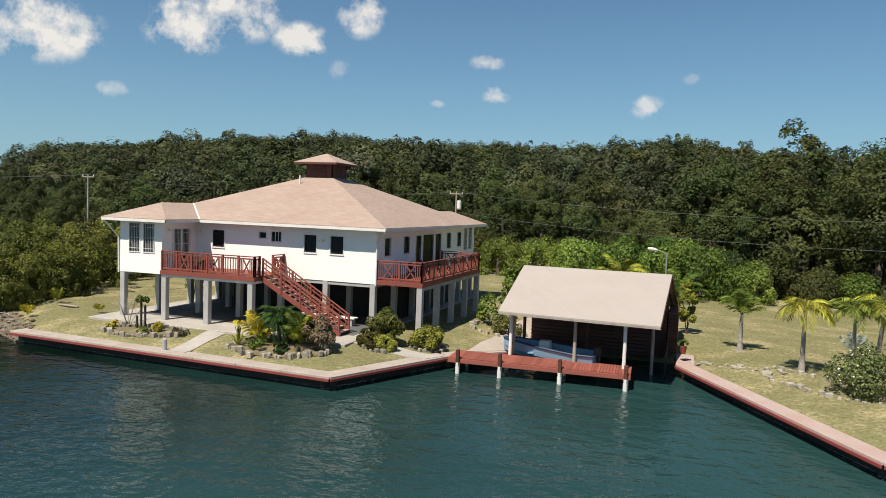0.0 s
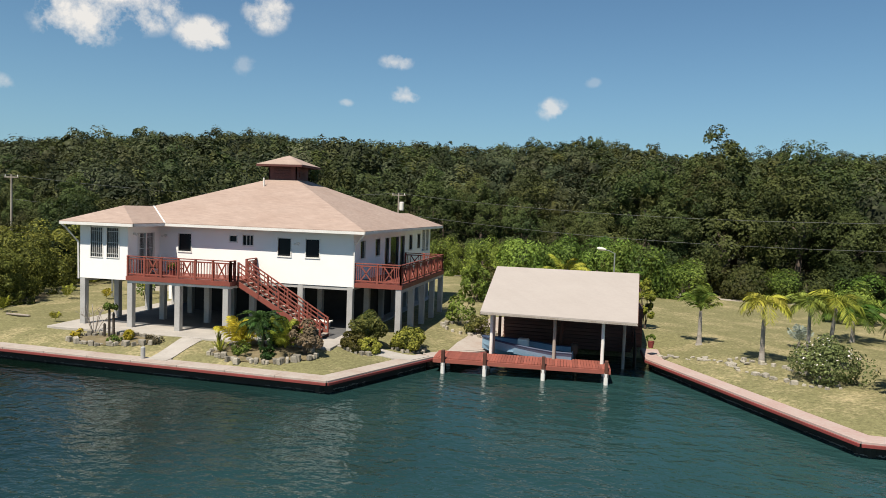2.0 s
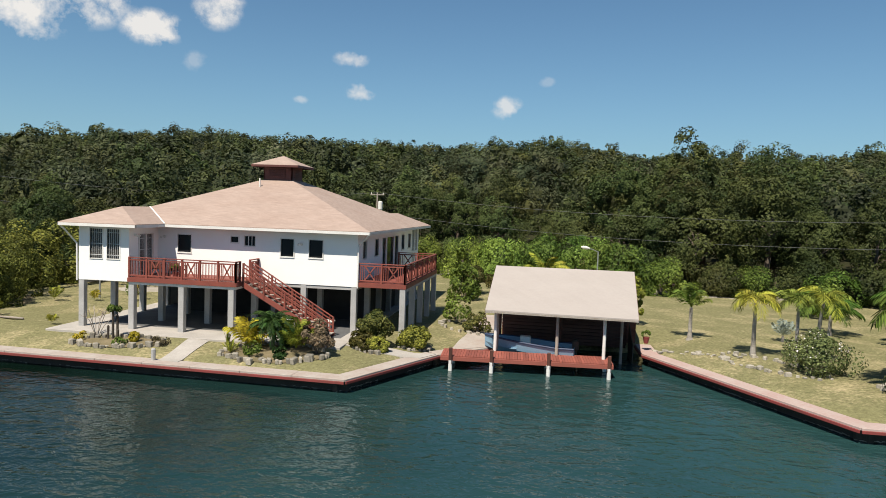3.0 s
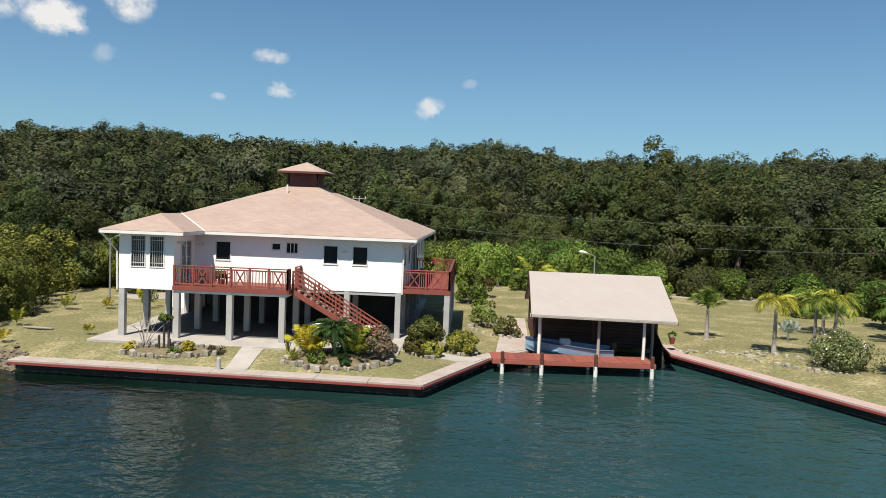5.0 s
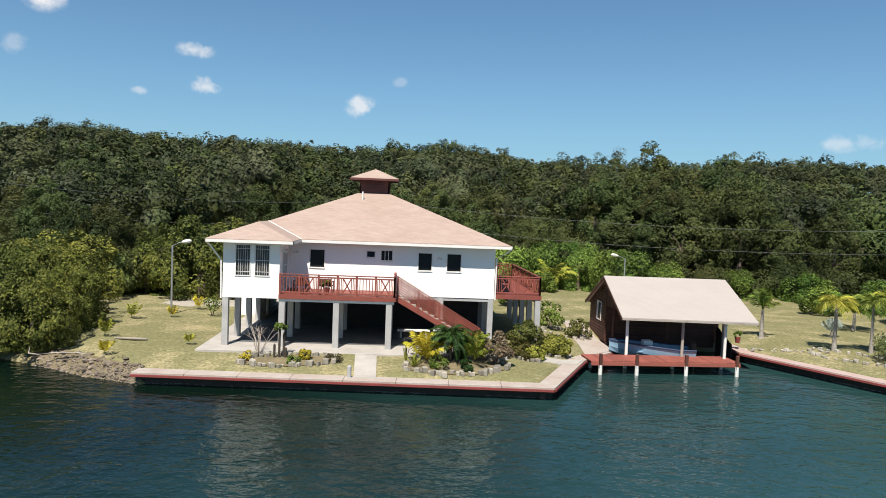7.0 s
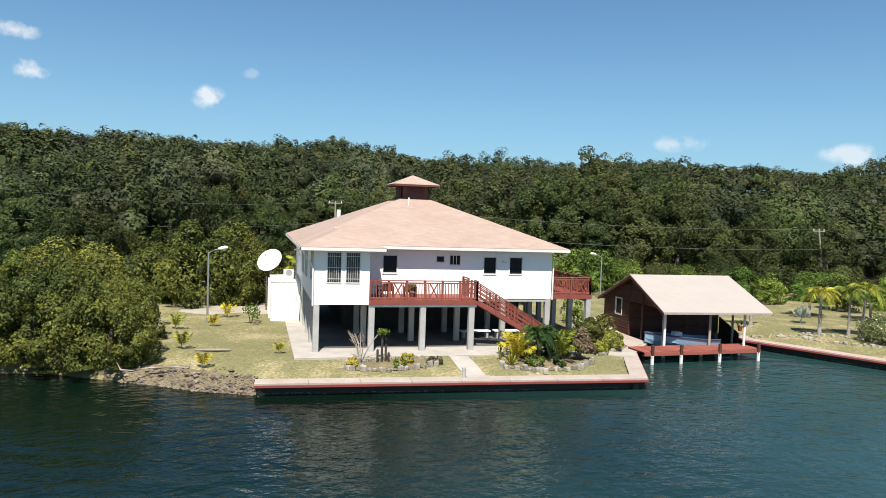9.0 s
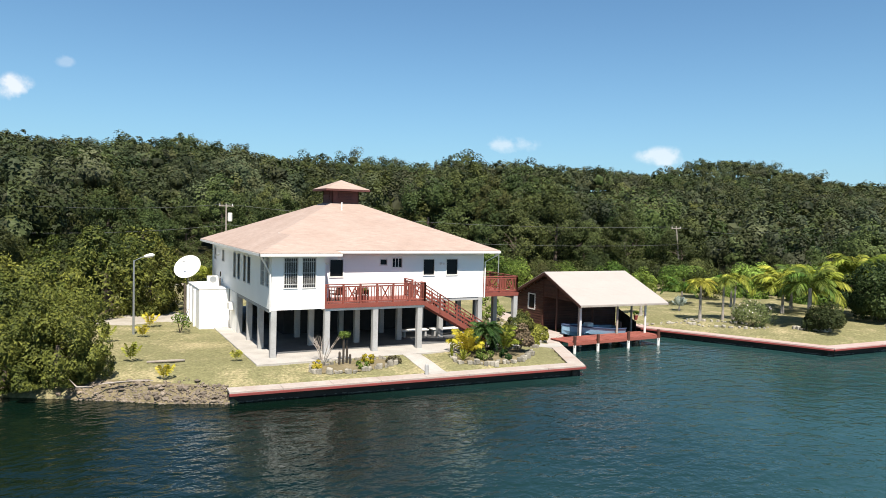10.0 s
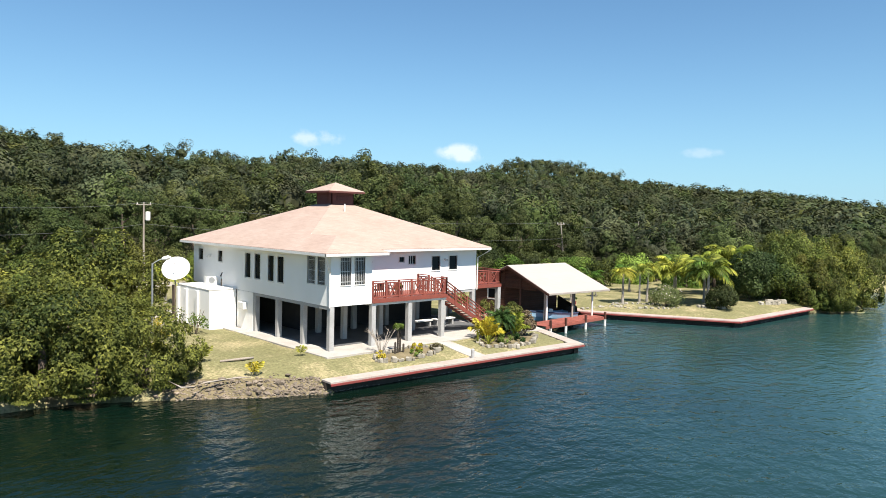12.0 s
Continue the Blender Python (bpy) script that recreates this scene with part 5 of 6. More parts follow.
for k in range(22):
    stone_part(row, 33.4 + rng.normal(0, .9), -6.9 + rng.normal(0, .35), rng.uniform(.3, .7), 0.8, True)


def shore_rubble():
    """Broken rock and dead coral along the natural shore."""
    rng = np.random.default_rng(8)
    V, F = [], []
    pts = [Vector(p) for p in ((-16.8, -6.75), (-18.0, -6.15), (-19.3, -5.45), (-21.0, -4.5), (-22.8, -3.3))]
    unit, poly = [], []
    for k in range(6):
        bm = bmesh.new()
        bmesh.ops.create_icosphere(bm, subdivisions=1, radius=0.5)
        unit.append([v.co * rng.uniform(0.55, 1.25) for v in bm.verts])
        poly.append([tuple(v.index for v in f.verts) for f in bm.faces])
        bm.free()
    for k in range(2300):
        f = rng.uniform(0, 1) ** 1.25 * (len(pts) - 1.001)
        i = int(f)
        p = pts[i].lerp(pts[i + 1], f - i)
        x, y = p.x + rng.normal(0, .25), p.y + rng.normal(0, .55)
        size = rng.uniform(.05, .16) * (2.2 if rng.uniform() < .06 else 1)
        z = float(land_height(x, y)) + size * .15
        if z < -0.25:
            continue
        w = rng.integers(0, 6)
        a = rng.uniform(0, 6.28)
        m = Matrix.Translation((x, y, z)) @ Matrix.Rotation(a, 4, "Z") @ Matrix.Diagonal((size * 1.4, size, size * rng.uniform(.4, .9), 1))
        o = len(V)
        V += [m @ c for c in unit[w]]
        F += [tuple(o + j for j in q) for q in poly[w]]
    me = bpy.data.meshes.new("shore_rubble")
    me.from_pydata(V, [], F)
    me.materials.append(RUBBLE)
    return tagged(new("shore_rubble", me), "broken brown rock and coral rubble along the shore", "rubble", kind="stuff")


shore_rubble()
bm = bmesh.new()
DRIFT = [(-22.9, -3.3, 0.75), (-22.6, -4.0, 0.55), (-22.1, -4.1, 0.5), (-21.5, -3.9, 0.6), (-21.0, -4.1, 0.62), (-20.2, -4.3, 0.7), (-19.6, -4.7, 0.72)]
tube(bm, DRIFT, [0.02, 0.035, 0.045, 0.045, 0.05, 0.04, 0.02], 8)
solo("driftwood", bm, POSTWOOD, "bleached crooked driftwood branch on the shore rubble", "driftwood", smooth=True)
bm = bmesh.new()
tube(bm, [(-19.6, -1.5, 0.93), (-18.5, -1.75, 0.95), (-17.9, -1.7, 0.93)], [0.05, 0.07, 0.06], 8)
solo("fallen_log", bm, POSTWOOD, "grey weathered log lying on the lawn", "log", smooth=True)


# ---- palms, shrubs ----
def frond_mesh(seed, length, droop, width, mat, pairs=22, rise=0.5):
    """One feather frond along +x: an arching rib with drooping leaflets."""
    rng = np.random.default_rng(seed)
    t = np.linspace(0, 1, 12)
    rib = np.stack([length * t * (1 - 0.18 * t * t), 0 * t, length * (rise * t - droop * t ** 2.2)], -1)
    quads = []
    for i in range(11):
        w = 0.022 * length * (1 - t[i]) * 0.5 + 0.006
        a, b = rib[i], rib[i + 1]
        quads.append([a + [0, w, 0], a - [0, w, 0], b - [0, w, 0], b + [0, w, 0]])
    for k in range(pairs):
        f = 0.12 + 0.88 * (k + .5) / pairs
        p = np.array([np.interp(f, t, rib[:, c]) for c in range(3)])
        tang = np.array([np.interp(min(1, f + .05), t, rib[:, c]) for c in range(3)]) - p + 1e-6
        tang /= np.linalg.norm(tang)
        L = width * (math.sin(math.pi * (0.12 + 0.8 * f)) ** 0.7) * rng.uniform(.85, 1.1)
        for side in (-1, 1):
            out = np.array([0, side, 0]) * 0.85 + tang * 0.6 + np.array([0, 0, rng.uniform(-.55, -.1)])
            out /= np.linalg.norm(out)
            hw = 0.045 * length * .5
            mid = p + out * L * .55 + np.array([0, 0, -.03 * L])
            tip = p + out * L + np.array([0, 0, -.28 * L])
            quads.append([p - tang * hw * .5, mid - tang * hw, tip, mid + tang * hw])
    return mesh_from("frond", np.array(quads), None, mat)


def palm(x, y, height, fronds, length, label, mat=LEAF_PALM, droop=0.75, width=0.55, radius=0.11, lean=(0, 0), seed=1, spread=(0.15, 1.25), bulge=1.3, name="palm_tree", trunk_mat=None, rise=0.75):
    z = float(land_height(x, y))
    p = thing(name, (x, y, z), label, "palm tree")
    rng = np.random.default_rng(seed)
    top = Vector((x + lean[0], y + lean[1], z + height))
    if height > 0.25:
        bm = bmesh.new()
        n = 7
        tube(bm, [Vector((x, y, z - 0.15)).lerp(top, k / n) - Vector((lean[0], lean[1], 0)) * 0.25 * math.sin(math.pi * k / n) for k in range(n + 1)],
             [radius * (bulge if k == 0 else 1.15 if k == 1 else 1 - 0.35 * k / n) for k in range(n + 1)], 10)
        part("trunk", bm, trunk_mat or PALMBARK, p)
    shapes = [frond_mesh(seed * 7 + k, length, droop * (0.8 + .2 * k), width, mat, rise=rise) for k in range(3)]
    for k in range(fronds):
        f = (k + .5) / fronds
        tilt = spread[0] + (spread[1] - spread[0]) * (1 - f)      # low outer fronds first
        o = new("frond", shapes[k % 3])
        o.parent = p
        s = rng.uniform(.82, 1.1)
        o.matrix_basis = Matrix.Translation(top - OFF[p]) @ Matrix.Rotation(k * 2.4 + rng.uniform(-.25, .25), 4, "Z") @ Matrix.Rotation(-(1.0 - tilt) * 0.95, 4, "Y") @ Matrix.Scale(s, 4)
    return p


PALMBARK = material("grey_ringed_palm_bark", (0.38, 0.35, 0.31), (0.22, 0.19, 0.16), rough=0.9, scale=2, fine=12, amount=0.5, bump=0.4, stretch=(1, 1, 4))
LEAF_SILVER = leaf_material("silver_palm_leaf", (0.22, 0.26, 0.22), (0.36, 0.40, 0.34), hue=0.01)
LEAF_GOLD = leaf_material("golden_green_palm_leaf", (0.12, 0.16, 0.02), (0.36, 0.34, 0.05), hue=0.01)
LEAF_DARKPALM = leaf_material("deep_green_palm_leaf", (0.02, 0.05, 0.012), (0.07, 0.13, 0.03), hue=0.01)

palm(17.75, 4.9, 1.8, 13, 1.55, "young royal palm with a swollen pale trunk on the lawn", radius=0.13, bulge=2.0, seed=3, width=0.5, spread=(-.7, .95), rise=0.9)
palm(20.0, 0.9, 2.7, 15, 1.3, "slender palm with a grey trunk and yellow-green crown", LEAF_GOLD, radius=0.12, seed=4, droop=1.0, width=0.62)
palm(21.8, 0.3, 2.7, 14, 1.4, "palm with arching green fronds behind a flowering bush", radius=0.10, seed=5, droop=0.95)
palm(22.6, 0.0, 2.9, 15, 1.45, "palm with a reddish crownshaft and arching fronds", LEAF_GOLD, radius=0.11, seed=6, droop=0.95, lean=(.2, 0))
palm(25.1, -4.6, 2.9, 20, 2.5, "tall palm with a pale trunk and feathery crown", LEAF_PALM, radius=0.16, seed=7, droop=0.8, width=.9)
palm(27.2, -3.2, 2.3, 26, 3.2, "golden coconut palm with arching fronds", LEAF_GOLD, radius=0.13, seed=8, droop=0.7, width=.95)
palm(30.6, 1.7, 1.9, 24, 3.3, "golden coconut palm with arching fronds", LEAF_GOLD, radius=0.14, seed=9, droop=0.7, width=.95)
palm(34.0, 3.4, 2.4, 20, 2.8, "coconut palm with long green fronds", LEAF_PALM, radius=0.14, seed=10, droop=0.75, width=.75)
palm(30.0, 6.5, 1.5, 12, 2.4, "coconut palm with long green fronds", LEAF_PALM, radius=0.13, seed=12, droop=0.75, width=.7)
palm(26.5, 9.0, 1.2, 12, 2.2, "coconut palm with long green fronds", LEAF_PALM, radius=0.12, seed=13, droop=0.75, width=.7)
palm(35.5, -1.5, 3.2, 24, 3.4, "golden coconut palm with arching fronds", LEAF_GOLD, radius=0.14, seed=14, droop=0.7, width=.95)
palm(37.5, -3.6, 2.6, 13, 2.7, "coconut palm with long green fronds", LEAF_PALM, radius=0.14, seed=16, droop=0.75, width=.75)
palm(9.6, 29.6, 0.9, 11, 3.0, "young coconut palm behind the lawn", LEAF_GOLD, radius=0.16, seed=15, droop=0.6, width=.7)
palm(6.3, 30.6, 0.5, 9, 2.2, "young coconut palm behind the lawn", LEAF_PALM, radius=0.14, seed=17, droop=0.6, width=.6)
palm(14.6, 24.5, 0.6, 9, 2.6, "young banana-leaved palm behind the boathouse", LEAF_PALM, radius=0.14, seed=18, droop=0.6, width=.6)
palm(-13.0, 22.0, 1.8, 11, 2.3, "coconut palm behind the house corner", LEAF_GOLD, radius=0.14, seed=19, droop=0.7, width=.6)
palm(22.9, 5.8, 0.35, 13, 0.95, "low silver fan palm on the lawn", LEAF_SILVER, droop=0.25, width=.28, radius=0.1, seed=20, spread=(0.1, .9))
# the palm bed by the stair
palm(-3.75, -4.75, 0.1, 18, 1.45, "bright yellow areca palm in the bed", LEAF_YELLOW, droop=0.5, width=.42, radius=.09, seed=21, spread=(0.0, 1.0), rise=0.9)
palm(-2.6, -4.75, 1.05, 40, 1.35, "dark green pygmy date palm in the bed", LEAF_DARKPALM, droop=0.95, width=.30, radius=.10, seed=22, spread=(0.0, 1.35), trunk_mat=BARK)
palm(-1.45, -4.85, 0.15, 18, 1.5, "yellow-green areca palm in the bed", LEAF_GOLD, droop=0.5, width=.4, radius=.08, seed=23, spread=(0.0, 1.0), rise=0.9)
palm(-4.35, -5.45, 0.05, 14, 0.62, "spiky yellow-green bromeliad in the bed", LEAF_GOLD, droop=0.3, width=.07, radius=.05, seed=24, spread=(0.0, .9), name="bromeliad")
palm(-4.75, -4.9, 0.05, 10, 0.75, "pale upright agave in the bed", LEAF_GOLD, droop=0.1, width=.06, radius=.05, seed=25, spread=(-.3, .3), name="agave")
for x, y, h, sd in ((-20.3, -1.0, 0.9, 26), (-19.1, -4.0, 0.75, 27), (-21.2, 5.0, 0.9, 28), (-19.2, 6.2, 0.7, 29), (-15.6, -2.5, 0.5, 30), (-18.5, 9.5, 0.9, 31)):
    palm(x, y, 0.12, 6, h, "small yellow coconut seedling in the lawn", LEAF_YELLOW if sd % 2 else LEAF_GOLD, droop=0.35, width=.28, radius=.04, seed=sd, spread=(-.1, .6), name="palm_seedling")


def shrub(x, y, r, h, mat, label, seed=1, lumps=12, per=160, leaf=0.07, z=None, category="shrub", stems=True, name="shrub"):
    rng = np.random.default_rng(seed)
    z = float(land_height(x, y)) if z is None else z
    t = thing(name, (x, y, z), label, category)
    P_, N_ = crown_cloud(rng, r, h * .5, int(lumps * 1.7), per, 0.37, -.75, (0.4, 0.98))
    P_[:, 2] = np.maximum(P_[:, 2] + h * .52, 0.03)
    o = new("foliage", mesh_from("foliage", leaf_quads(rng, P_, N_, leaf), None, mat))
    o.parent = t
    if stems:
        for k in range(5):
            bm = bmesh.new()
            a = rng.uniform(0, 6.28)
            tube(bm, [(x, y, z - .1), (x + math.cos(a) * r * .3, y + math.sin(a) * r * .3, z + h * .4), (x + math.cos(a) * r * .6, y + math.sin(a) * r * .6, z + h * .75)], [.03, .022, .01], 5)
            part("stem", bm, BARK, t)
    return t


LEAF_HEDGE = leaf_material("yellow_green_hedge_leaf", (0.070, 0.085, 0.014), (0.270, 0.245, 0.045), hue=0.02)
shrub(-0.45, -4.9, 0.75, 1.35, LEAF_DRY, "dry pinkish-brown croton shrub in the bed", 41)
shrub(-3.1, -5.6, 0.45, 0.5, LEAF_BRIGHT, "low green groundcover plant in the bed", 62, 8, 70, 0.05, stems=False)
shrub(-1.9, -5.7, 0.4, 0.45, LEAF_DARKPALM, "low dark green plant in the bed", 63, 8, 70, 0.05, stems=False)
shrub(-2.3, -4.2, 0.6, 0.7, LEAF_DARKPALM, "low dark green plant in the bed", 64, 8, 90, 0.06, stems=False)
shrub(-10.0, -5.2, 0.35, 0.3, LEAF_BRIGHT, "low green plant in the bed", 65, 6, 50, 0.045, stems=False)
shrub(1.4, -1.9, 0.78, 1.65, LEAF_RED, "tall green croton bush tinged with red", 42, 18)
shrub(1.1, -2.95, 0.58, 0.72, LEAF_RED, "low red and green croton bush", 43)
shrub(1.85, -2.75, 0.5, 0.6, LEAF_HEDGE, "low yellow-green croton bush", 44)
shrub(3.35, -1.0, 0.8, 0.85, LEAF_HEDGE, "rounded yellow-green shrub beside the house", 45, 14)
shrub(15.2, 8.6, 0.6, 2.9, LEAF_GOLD, "bright yellow-green shrub beside the boathouse", 66, 10, 90, 0.09)
shrub(4.5, 6.3, 0.95, 1.7, LEAF_BRIGHT, "sparse frangipani bush on the lawn", 46, 9, 45, 0.1)
shrub(5.9, 4.6, 0.7, 1.1, LEAF_RED, "leafy reddish shrub beside the walkway", 47, 10, 90)
LEAF_OLEANDER = leaf_material("grey_green_oleander_leaf", (0.050, 0.078, 0.024), (0.180, 0.205, 0.075), hue=0.01)
oleander = shrub(21.9, -2.4, 1.35, 1.6, LEAF_OLEANDER, "large flowering oleander bush with white blooms", 48, 24, 120, 0.065)
BLOOM = material("white_petal", (0.78, 0.74, 0.70), (0.70, 0.60, 0.58), rough=0.7, bump=0)
rng4 = np.random.default_rng(21)
P_, N_ = crown_cloud(rng4, 1.35, 0.78, 26, 3, 0.3, -0.2, (0.7, 1.0))
P_[:, 2] += 0.86
o = new("blooms", mesh_from("blooms", leaf_quads(rng4, P_, N_, 0.045, 0.9), None, BLOOM))
o.parent = oleander
tagged(o, "scattered white blossoms", kind="stuff")
shrub(24.6, -6.0, 1.3, 1.7, LEAF_FOREST, "dense green bush beside the quay", 49, 20, 220, 0.075)
shrub(33.8, -4.6, 2.6, 4.3, LEAF_FOREST, "large dark green bush before the mangroves", 50, 30, 260, 0.11)
shrub(36.5, -6.2, 2.3, 4.4, LEAF_MANGROVE, "large olive green bush before the mangroves", 51, 28, 240, 0.10)
shrub(-12.2, -4.85, 0.3, 0.4, LEAF_YELLOW, "small yellow flowering plant in the bed", 52, 6, 60, 0.05, stems=False)
shrub(-9.5, -4.75, 0.33, 0.45, LEAF_YELLOW, "small orange-yellow plant in the bed", 53, 6, 70, 0.05, stems=False)
shrub(-8.2, -4.9, 0.4, 0.35, LEAF_DRY, "low dry brown plant in the bed", 54, 6, 60, 0.05, stems=False)
shrub(-17.0, 7.2, 0.8, 1.9, LEAF_BRIGHT, "sparse leafy shrub beside the cistern", 55, 4, 45, 0.07)
shrub(8.3, 27.5, 1.2, 1.5, LEAF_BRIGHT, "leafy bush behind the lawn", 56, 14, 120, 0.1)
shrub(4.2, 20.5, 1.2, 2.2, LEAF_RED, "tall flowering shrub beside the house", 57, 14, 140, 0.1)
shrub(3.7, 16.5, 1.1, 2.4, LEAF_BRIGHT, "bright green shrub beside the house", 58, 14, 140, 0.1)
shrub(29, 17, 1.6, 2.2, LEAF_BRIGHT, "leafy bush behind the palms", 59, 14, 150, 0.11)
shrub(33, 12, 1.8, 2.6, LEAF_MANGROVE, "leafy bush behind the palms", 60, 16, 150, 0.11)


def bare_shrub(x, y, h, label, seed):
    rng = np.random.default_rng(seed)
    z = float(land_height(x, y))
    t = thing("bare_shrub", (x, y, z), label, "shrub")
    for k in range(9):
        a, r = rng.uniform(0, 6.28), rng.uniform(.3, .75)
        bm = bmesh.new()
        p0, p1 = Vector((x, y, z - .05)), Vector((x + math.cos(a) * r * .5, y + math.sin(a) * r * .5, z + h * rng.uniform(.4, .6)))
        p2 = Vector((x + math.cos(a) * r * 1.3, y + math.sin(a) * r * 1.3, z + h * rng.uniform(.75, 1.05)))
        tube(bm, [p0, p1, p2], [.03, .02, .008], 5)
        for j in range(3):
            q = p1.lerp(p2, rng.uniform(.1, .8))
            tube(bm, [q, q + Vector((rng.uniform(-.35, .35), rng.uniform(-.35, .35), rng.uniform(.1, .4)))], [.011, .005], 4)
        part("branch", bm, POSTWOOD, t)
    return t


bare_shrub(-11.75, -4.4, 1.5, "bare leafless frangipani with pale branches", 61)
t = thing("cactus", (-10.75, -4.6, 0.85), "dark columnar cactus cluster with a leafy top", "cactus")
for dx, dy, h in ((0, 0, 1.35), (.2, .05, 1.15), (-.22, -.05, .6), (.32, -.1, .45)):
    bm = bmesh.new()
    tube(bm, [(-10.75 + dx, -4.6 + dy, 0.8), (-10.75 + dx, -4.6 + dy, 0.85 + h * .9), (-10.75 + dx, -4.6 + dy, 0.85 + h)], [.055, .06, .025], 9)
    part("stem", bm, TIMBER, t)
rng2 = np.random.default_rng(9)
P_, N_ = crown_cloud(rng2, .27, .13, 12, 45, 0.45)
o = new("leafy_top", mesh_from("leafy_top", leaf_quads(rng2, P_, N_, .055), None, LEAF_BRIGHT))
o.parent, o.location = t, (0.05, 0, 1.42)

# ---- cistern, dish, lamps, poles ----
cist = thing("cistern", (-14.9, 10.3, 0.87), "white rendered concrete cistern beside the house", "cistern")
bm = bmesh.new()
box(bm, -15.8, -13.97, 7.95, 12.8, 0.5, 3.34, 0.03)
part("tank", bm, WHITE, cist)
bm = bmesh.new()
box(bm, -15.82, -13.965, 7.93, 12.82, 3.342, 3.42, 0.02)
part("cover_slab", bm, TRIM, cist)
for y in (9.6, 11.3, 12.6):
    bm = bmesh.new()
    box(bm, -15.92, -15.79, y - .15, y + .15, 0.5, 3.2, 0.02)
    part("pilaster", bm, WHITE, cist)
bm = bmesh.new()
box(bm, -13.95, -13.75, 5.8, 7.9, 0.9, 3.33)
part("side_panel", bm, WHITE, cist)
bm = bmesh.new()
box(bm, -16.05, -15.97, 12.75, 13.15, 0.5, 3.3, 0.01)
solo("fence_board", bm, BARK, "dark weathered upright board beside the cistern", "board")
ac = thing("air_conditioner", (-14.5, 10.4, 3.42), "white air conditioning unit on the cistern top", "air conditioner")
bm = bmesh.new()
box(bm, -14.95, -14.2, 10.2, 10.55, 3.422, 4.0, 0.02)
part("case", bm, TRIM, ac)
bm = bmesh.new()
bmesh.ops.create_circle(bm, cap_ends=True, segments=20, radius=0.22, matrix=pose(-14.6, 10.193, 3.77, 90))
part("fan_grille", bm, STEEL, ac)
bm = bmesh.new()
tube(bm, [(-14.3, 9.4, 3.41), (-14.3, 9.4, 3.9), (-14.25, 9.6, 4.1), (-14.3, 9.3, 4.35)], [.05, .04, .05, .03], 7)
solo("pump_pipe", bm, TIMBER, "dark pump pipe standing on the cistern", "pipe")
ac2 = thing("window_air_conditioner", (-14.0, 6.9, 2.5), "white window air conditioner in the panel", "air conditioner")
bm = bmesh.new()
box(bm, -14.25, -13.955, 6.5, 7.2, 2.2, 2.65, 0.02)
part("case", bm, TRIM, ac2)

dish = thing("satellite_dish", (-15.85, 13.35, 0.87), "large white satellite dish on a steel mast", "satellite dish")
bm = bmesh.new()
R, D = 0.92, 0.2
rings = []
m = look((-15.85, 13.0, 4.44), Vector((-15.85, 13.0, 4.44)) - Vector((-0.42, -0.62, 0.55)))
for k in range(1, 8):
    r = R * k / 7
    rings.append([bm.verts.new(m @ Vector((r * math.cos(a), r * math.sin(a), D * (k / 7) ** 2 - D))) for a in (2 * math.pi * j / 32 for j in range(32))])
bm.faces.new(rings[0])
for r0, r1 in zip(rings, rings[1:]):
    for j in range(32):
        bm.faces.new((r0[j], r0[(j + 1) % 32], r1[(j + 1) % 32], r1[j]))
r = bmesh.ops.extrude_face_region(bm, geom=list(bm.faces))
bmesh.ops.translate(bm, verts=[x for x in r["geom"] if isinstance(x, bmesh.types.BMVert)], vec=m.to_3x3() @ Vector((0, 0, -0.03)))
part("reflector", bm, TRIM, dish)
bm = bmesh.new()
tube(bm, [(-15.75, 13.35, 0.6), (-15.75, 13.35, 4.0), (-15.8, 13.2, 4.25)], [.06, .06, .05], 8)
part("mast", bm, STEEL, dish)
bm = bmesh.new()
tip = m @ Vector((0, 0, 0.7))
tube(bm, [m @ Vector((-.75, 0, 0)), tip], [.015, .015], 5)
tube(bm, [tip, m @ Vector((0, 0, 0.58))], [.06, .06], 8)
part("feed_arm", bm, STEEL, dish)


def lamp_post(x, y, top, arm, label):
    z = float(land_height(x, y))
    t = thing("lamp_post", (x, y, z), label, "lamp post", "lamp posts")
    bm = bmesh.new()
    tube(bm, [(x, y, z - .2), (x, y, z + 1.2), (x, y, top)], [.07, .06, .05], 10)
    part("pole", bm, STEEL, t)
    bm = bmesh.new()
    tube(bm, [(x, y, top - .05), (x + arm[0] * .4, y + arm[1] * .4, top + .16), (x + arm[0] * .7, y + arm[1] * .7, top + .22)], [.03, .03, .03], 7)
    part("arm", bm, STEEL, t)
    bm = bmesh.new()
    a = Vector((x + arm[0] * .6, y + arm[1] * .6, top + .22))
    b = Vector((x + arm[0] * 1.2, y + arm[1] * 1.2, top + .32))
    tube(bm, [a, a.lerp(b, .3), a.lerp(b, .75), b], [.06, .12, .13, .05], 10)
    part("lamp_head", bm, TRIM, t, "pale street lamp head")
    return t


lamp_post(-19.6, 7.3, 5.25, (.95, .1), "grey steel lamp post with a cobra-head lamp on the lawn")
lamp_post(13.6, 20.0, 4.7, (-1.1, -.3), "grey steel lamp post behind the boathouse")


